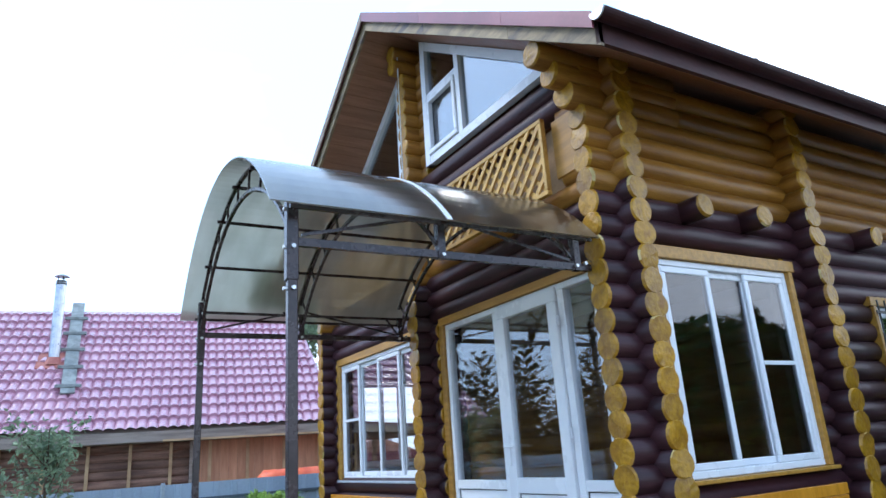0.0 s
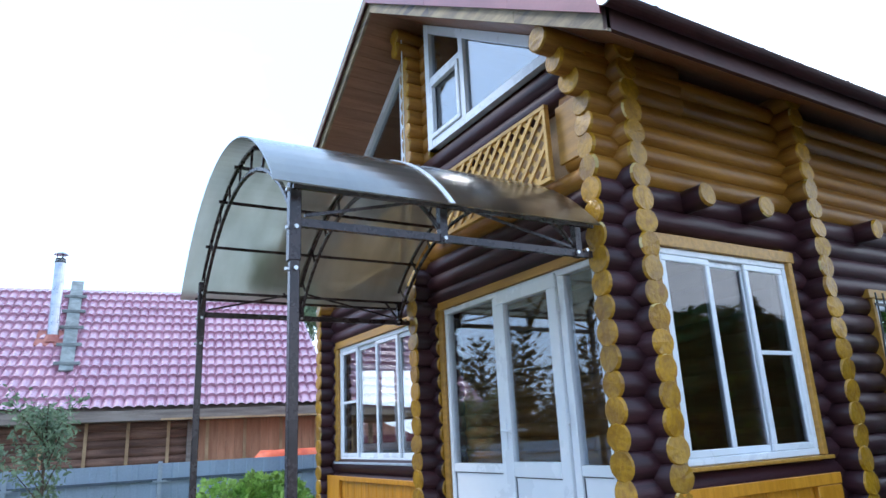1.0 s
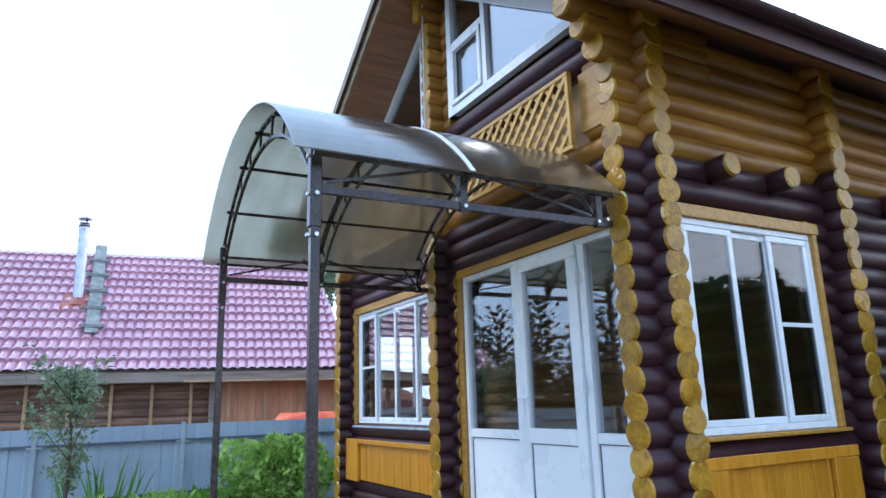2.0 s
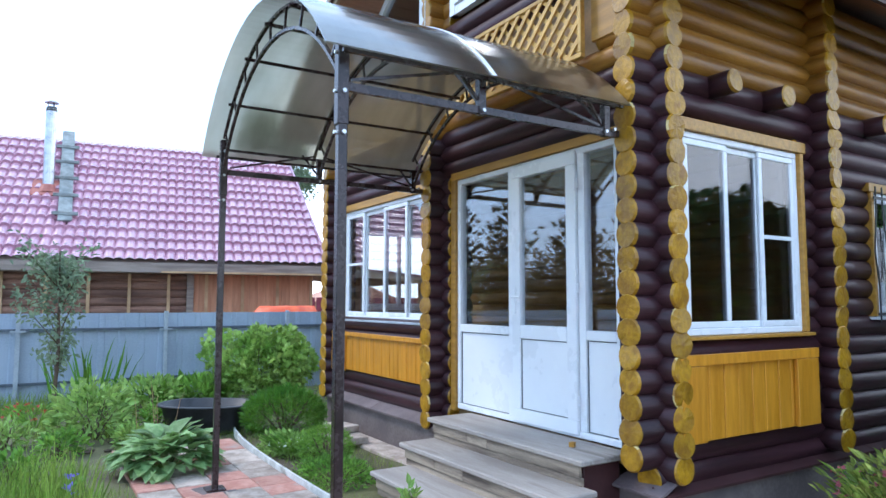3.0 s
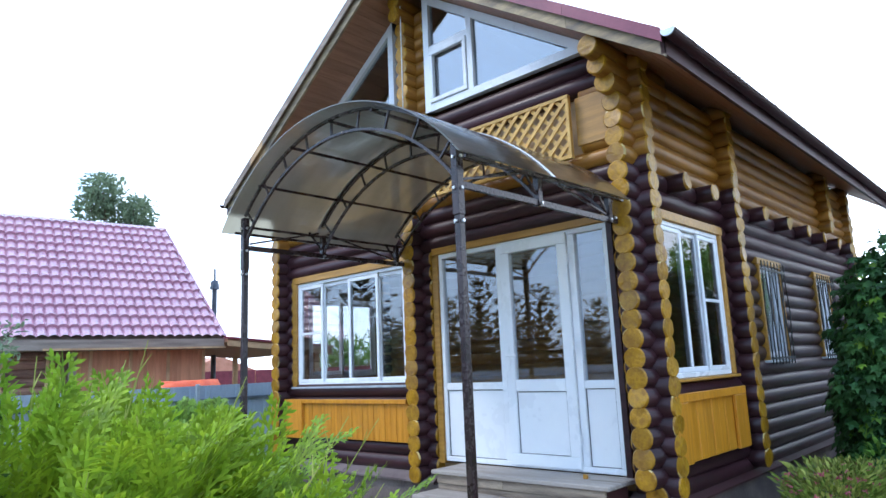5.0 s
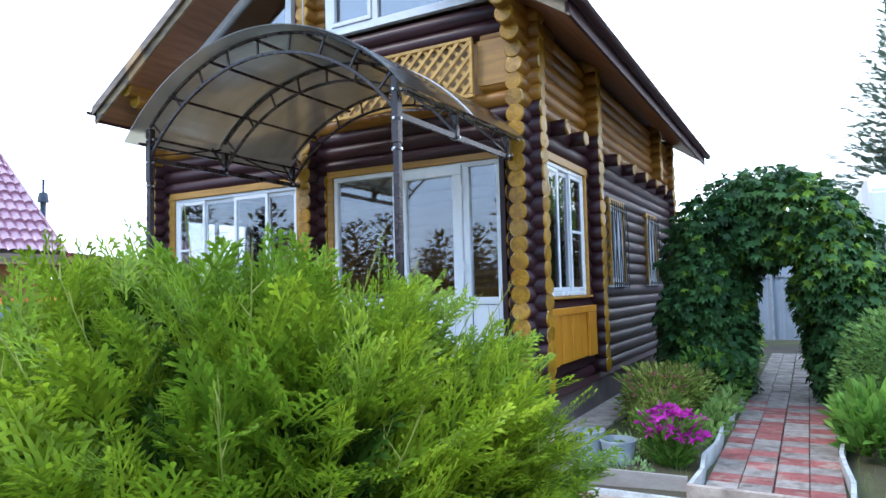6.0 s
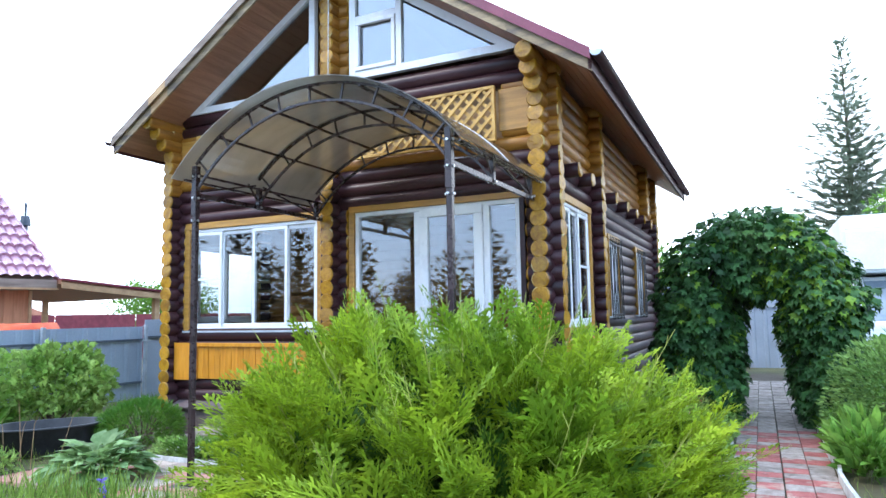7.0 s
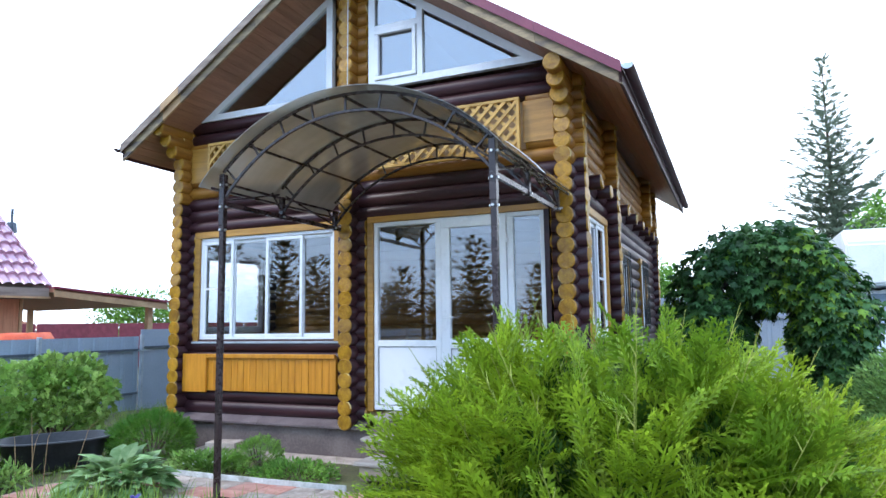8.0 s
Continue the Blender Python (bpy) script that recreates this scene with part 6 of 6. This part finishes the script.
# ---- trees ----
def conifer(name, label, at, h, r, n, m=M_HAZY_FIR, droop=-0.25, bare=0.06, group="", dense=3.0, taper=0.92, spread=1.0, shape=None):
    """A tapered trunk with whorls of branches, each set with needle sprays along both sides."""
    t = thing(name, label, "tree", group, at=at)
    bm = bmesh.new()
    rod(bm, (0, 0, -0.1), (0, 0, h * 0.97), 0.013 * h, 8, 0.01)
    part("trunk", bm, M_BARK, t)
    pts, dirs, size = [], [], []
    tiers = int(h * dense)
    bm = bmesh.new()
    for i in range(tiers):
        u = i / tiers
        z = h * (bare + (0.985 - bare) * u)
        rad = r * (1 - u) ** taper + 0.1
        k = max(5, int(7 * (1 - u) + 4))
        a0 = random.uniform(0, 6)
        for j in range(k):
            a = a0 + 6.283 * j / k + random.uniform(-0.25, 0.25)
            L = rad * random.uniform(0.5, 1.15)
            lift = droop + 0.8 * u ** 1.5 + random.uniform(-0.06, 0.06)
            rod(bm, (0, 0, z), (math.cos(a) * L, math.sin(a) * L, z + L * lift), 0.012, 4, 0.003)
            c = max(5, int(n * L / r))
            for q in range(c):
                w = (q + random.random()) / c
                b = a + random.choice((-1, 1)) * random.uniform(0.15, 0.85)
                sag = -0.1 * L * math.sin(math.pi * w) + 0.12 * L * w * w
                pts.append((math.cos(a) * L * w, math.sin(a) * L * w, z + L * lift * w + sag + random.gauss(0, 0.04)))
                dirs.append((math.cos(b), math.sin(b), lift * 0.6 + random.gauss(0.0, 0.22)))
                size.append((0.5 + 0.4 * random.random()) * (0.5 + 0.65 * (1 - u)) * spread)
    part("limb_set", bm, M_BARK, t)
    part("crown", scatter("crown", *(shape or (BOUGH_V, BOUGH_F)), np.array(pts), np.array(dirs), np.array(size) * (h / 9) ** 0.5, rng.uniform(-0.7, 0.7, len(pts)), m), None, t)
    return t


def broadleaf(name, label, at, h, rad, n, size, m=M_TREE, group=""):
    t = thing(name, label, "tree", group, at=at)
    bm = bmesh.new()
    rod(bm, (0, 0, -0.1), (0.1, 0, h * 0.55), 0.022 * h, 8, 0.012 * h)
    part("trunk", bm, M_BARK, t)
    bm = bmesh.new()
    P, D = [], []
    for i in range(26):
        a, e = random.uniform(0, 6.283), random.uniform(-0.2, 1.0)
        c = Vector((math.cos(a) * rad * random.uniform(0.2, 0.75), math.sin(a) * rad * random.uniform(0.2, 0.75), h * (0.5 + 0.42 * e)))
        rod(bm, (0.1, 0, h * random.uniform(0.3, 0.55)), tuple(c), 0.006 * h, 5, 0.002 * h)
        d = sphere_points(n // 26, 0.0)
        P.append(np.array(c) + d * rad * random.uniform(0.22, 0.42) * (0.5 + 0.5 * rng.random((len(d), 1))))
        D.append(d + rng.normal(size=d.shape) * 0.6)
    part("limb_set", bm, M_BARK, t)
    P, D = np.concatenate(P), np.concatenate(D)
    part("crown", scatter("crown", LEAF_V, LEAF_F, P, D, size * (0.6 + 0.8 * rng.random(len(P))), rng.uniform(-1.5, 1.5, len(P)), m), None, t)
    return t


conifer("fir_tree", "tall haze-greyed fir tree with a pointed top behind the fence", (5.6, 25.5, 0), 13.2, 3.4, 60, droop=0.1, dense=2.7, taper=1.08, spread=0.6)
broadleaf("birch_tree", "leafy tree behind the neighbour's roof", (-29.5, 6.8, 0), 11.6, 2.3, 12000, 0.19, M_HAZY_LEAF)
broadleaf("maple_tree", "bright leafy tree beyond the parked truck", (7.0, 20.0, 0), 6.1, 2.3, 7000, 0.17, M_BUSH)
broadleaf("far_tree", "green tree behind the far red fence", (-24, 17.0, 0), 2.9, 2.8, 5500, 0.16, M_BUSH, "far trees")
broadleaf("far_tree", "green tree behind the far red fence", (-19, 22.0, 0), 3.2, 2.6, 5000, 0.16, M_BUSH, "far trees")
broadleaf("far_tree", "green tree behind the back fence", (-1.6, 17.5, 0), 3.4, 1.8, 5000, 0.14, M_BUSH, "far trees")
pine = conifer("pine_tree", "dark pine tree across the garden", (-15.0, -20, 0), 5.0, 1.75, 13, m=M_PINE, bare=0.04, droop=0.3, dense=3.0, taper=0.62, spread=0.8, shape=(NEEDLE_V, NEEDLE_F), group="pines across the garden")
for x, y, h in ((-8.6, -20, 5.2), (-10.6, -20.5, 4.3), (-12.1, -20, 4.1), (-13.4, -21, 3.4), (-16.8, -20, 4.8), (-19.0, -20.5, 5.9), (-20.7, -20, 5.0), (-22.4, -20, 6.0),
                (-24.6, -21, 5.0), (-27.6, -20, 7.4), (-30.0, -21, 6.4), (-32.2, -20, 7.3), (-34.6, -20.5, 6.4), (-6.4, -22, 4.2), (-4.0, -24, 4.6), (-1.0, -25, 5.0),
                (-9.6, -22.5, 3.2), (-11.4, -22.5, 2.9), (-14.2, -23, 3.4), (-17.9, -23, 3.6), (-21.5, -23, 4.0), (-25.9, -23, 4.6), (-29.0, -23.5, 4.8),
                (25, 28, 6.8), (27, 33, 8.4), (24, 37, 6.6), (27, 41, 8.6), (26, 46, 7.6), (24, 22, 5.0)):
    copy_thing(pine, pose(x, y, 0, 0, 0, random.uniform(0, 360)) @ Matrix.Scale(h / 5.0, 4))


# ---- grass ----
def on_grass(P):
    x, y = P[:, 0], P[:, 1]
    bad = (x > -5.5) & (x < 0.35) & (y > -0.45)
    bad |= (x > -4.75) & (x < 3.2) & (y > -2.7) & (y < -1.4)
    bad |= (x > 1.42) & (x < 2.5) & (y > -1.3)
    bad |= (x > -2.4) & (x < 0) & (y > -1.2)
    bad |= (x < -8.8)
    bad |= (x > -8) & (x < -3.2) & (y > -4.3) & (y < -1.5) & (np.sin(3.1 * x + 1) * np.sin(2.7 * y) + 0.6 * np.sin(7 * x - 5 * y) > -0.5)
    return P[~bad]


def blades(n, box_, h0, h1, name, label, lean=0.35, m=M_GRASS):
    P = np.stack([rng.uniform(box_[0], box_[1], n), rng.uniform(box_[2], box_[3], n), np.full(n, -0.045)], -1)
    P = on_grass(P)
    D = np.stack([rng.normal(size=len(P)) * lean, rng.normal(size=len(P)) * lean, np.ones(len(P))], -1)
    ob = part(name, scatter(name, BL_V * np.array([0.55, 1, 1]), BL_F, P, D, rng.uniform(h0, h1, len(P)), rng.uniform(-3, 3, len(P)), m), None)
    return tagged(ob, label, "grass", kind="stuff")


blades(26000, (-8.8, 0.5, -4.2, 0.5), 0.05, 0.14, "lawn_grass", "short green lawn grass in the garden")
blades(40000, (-8.7, 7.5, -11.5, -2.5), 0.05, 0.15, "lawn_grass", "short green lawn grass before the house")
blades(9000, (2.4, 8, -1.2, 9), 0.05, 0.16, "lawn_grass", "short green grass beside the path")
blades(8000, (-3.6, 0.6, -5.2, -3.0), 0.2, 0.5, "tall_grass", "taller loose grass before the path", lean=0.22)
blades(5000, (-8.8, -4.8, -4.5, -2.0), 0.12, 0.35, "bed_grass", "loose grass and weeds in the garden bed", lean=0.3)
blades(5000, (-8.7, -5.5, -0.5, 6), 0.08, 0.25, "fence_grass", "grass along the fence")
blades(3800, (-3.2, 0.5, -5.7, -4.1), 0.28, 0.58, "tall_grass", "tall loose grass beside the thuja", lean=0.2)
blades(900, (0.3, 1.42, -1.1, 3), 0.05, 0.14, "bed_weeds", "small weeds in the side bed")

bm = bmesh.new()
rod(bm, (-2.605, -0.245, 5.6), (-2.615, -0.245, 3.78), 0.006, 8)
tagged(part("cord", bm, M_KERB), "pale cord hanging down the middle log column", "cord")
bm = bmesh.new()
box(bm, -0.15, 0.0, -0.05, 0.05, 0, 0.045, bevel=0.005)
tagged(part("wood_offcut", bm, M_GOLD, m=pose(-0.03, -0.3, 0.13, 0, 0, 12)), "yellow sawn wood offcut beside the steps", "wood block")
bm = bmesh.new()
box(bm, -0.22, 0.02, -0.38, -0.2, -0.04, 0.13, bevel=0.01)
tagged(part("brick_pier", bm, M_CONC), "rough masonry pier beside the steps", "masonry")
bm = bmesh.new()
box(bm, 0.02, 0.42, -0.3, 7.6, -0.1, 0.0, bevel=0.01)
tagged(part("apron", bm, M_GREY), "grey concrete apron along the side plinth", kind="structure")
bm = bmesh.new()
box(bm, -4.4, -2.3, -0.35, -0.07, -0.1, -0.005, bevel=0.01)
tagged(part("apron", bm, M_GREY), "grey concrete apron along the front plinth", kind="structure")
def bucket(at, r, h, label):
    """A tapered pot with a rolled rim, a hollow inside and soil in it."""
    b = thing("grey_pot", label, "pot", "grey pots", at=at)
    bm = bmesh.new()
    prof, rings = ((0.78, 0.0), (1.0, h), (1.07, h), (1.07, h + 0.015), (0.94, h + 0.015), (0.9, h - 0.05)), []
    for k, z in prof:
        rings.append([bm.verts.new((r * k * math.cos(2 * math.pi * j / 24), r * k * math.sin(2 * math.pi * j / 24), z)) for j in range(24)])
    for p, q in zip(rings, rings[1:]):
        for j in range(24):
            bm.faces.new((p[j], p[(j + 1) % 24], q[(j + 1) % 24], q[j]))
    bm.faces.new(rings[0][::-1])
    part("pot_body", bm, M_FPOST, b)
    bm = bmesh.new()
    bmesh.ops.create_circle(bm, cap_ends=True, segments=24, radius=r * 0.9, matrix=Matrix.Translation((0, 0, h - 0.045)))
    part("soil_fill", bm, M_EARTH, b)


bucket((0.6, -0.5, -0.03), 0.12, 0.22, "pale grey plastic pot in the flower bed")
bucket((0.84, -0.52, -0.03), 0.14, 0.17, "low grey plastic pot beside the phlox")
bush("kerb_weed", "ragged weeds growing over the path kerb", "plant", (1.4, 1.6, -0.03), (0.13, 1.7, 0.13), 650, 0.08, M_LIGHTLEAF, 1.3, depth=0.6, up=1.0, group="kerb weeds")
bush("kerb_weed", "ragged weeds growing over the path kerb", "plant", (2.56, 2.2, -0.03), (0.13, 1.5, 0.15), 600, 0.09, M_BUSH, 2.3, depth=0.6, up=1.0, group="kerb weeds")
bush("stonecrop", "small pale green stonecrop in the bed corner", "plant", (1.0, -0.92, -0.03), (0.2, 0.1, 0.07), 160, 0.045, M_HOSTA, 1.7, depth=0.5)

bm = bmesh.new()
n = 26
for i in range(n):
    a, r = random.uniform(0, 6.283), random.uniform(0.0, 1.0) ** 0.5
    x, y, k = -5.9 + 1.3 * r * math.cos(a), -2.5 + 0.8 * r * math.sin(a), random.uniform(0.02, 0.05)
    bmesh.ops.create_icosphere(bm, subdivisions=1, radius=k, matrix=pose(x, y, -0.02, 0, 0, 40 * i) @ Matrix.Diagonal((1.3, 1, 0.55, 1)))
tagged(part("soil_clods", bm, M_EARTH), "dark clods of dug garden soil", "soil", kind="stuff")
for i, (x, y) in enumerate(((-0.168, -2.16), (-2.784, -2.1))):
    bm = bmesh.new()
    box(bm, -0.16, 0.16, -0.14, 0.14, -0.1, -0.001, bevel=0.012)
    tagged(part("post_footing", bm, M_CONC, m=pose(x, y, 0, 0, 0, 4 + 9 * i)), "rough concrete footing under a canopy post", "footing", "post footings")

for x, y, r, h, m in ((-4.9, -3.1, 0.2, 0.13, M_BUSH), (-5.5, -3.6, 0.26, 0.16, M_LIGHTLEAF), (-4.3, -3.5, 0.16, 0.1, M_BUSH), (-6.1, -2.0, 0.2, 0.15, M_BUSH), (-6.4, -2.5, 0.24, 0.2, M_DOG), (-5.0, -2.45, 0.15, 0.12, M_LIGHTLEAF)):
    bush("bed_plant", "small leafy green plant in the dug bed", "plant", (x, y, -0.03), (r, r, h), 260, 0.07, m, x, depth=0.6, amp=0.2, group="bed plants")

stalks = thing("dry_stalks", "thin pale bent dry stalks before the pond tub", "stalks", at=(-4.75, -2.25, -0.03))
for i in range(5):
    bm = bmesh.new()
    x, y, h = random.uniform(-0.25, 0.2), random.uniform(-0.15, 0.15), random.uniform(0.35, 0.6)
    lean = Vector((random.uniform(-0.3, 0.3), random.uniform(-0.2, 0.2), 1)).normalized()
    p = Vector((x, y, 0))
    q = p + lean * h
    rod(bm, p, q, 0.0035, 6, 0.0025)
    rod(bm, q, q + Vector((lean.x * 2, lean.y, 0.5)).normalized() * 0.14, 0.0025, 6, 0.001)
    part("stalk", bm, M_BATTEN, stalks)
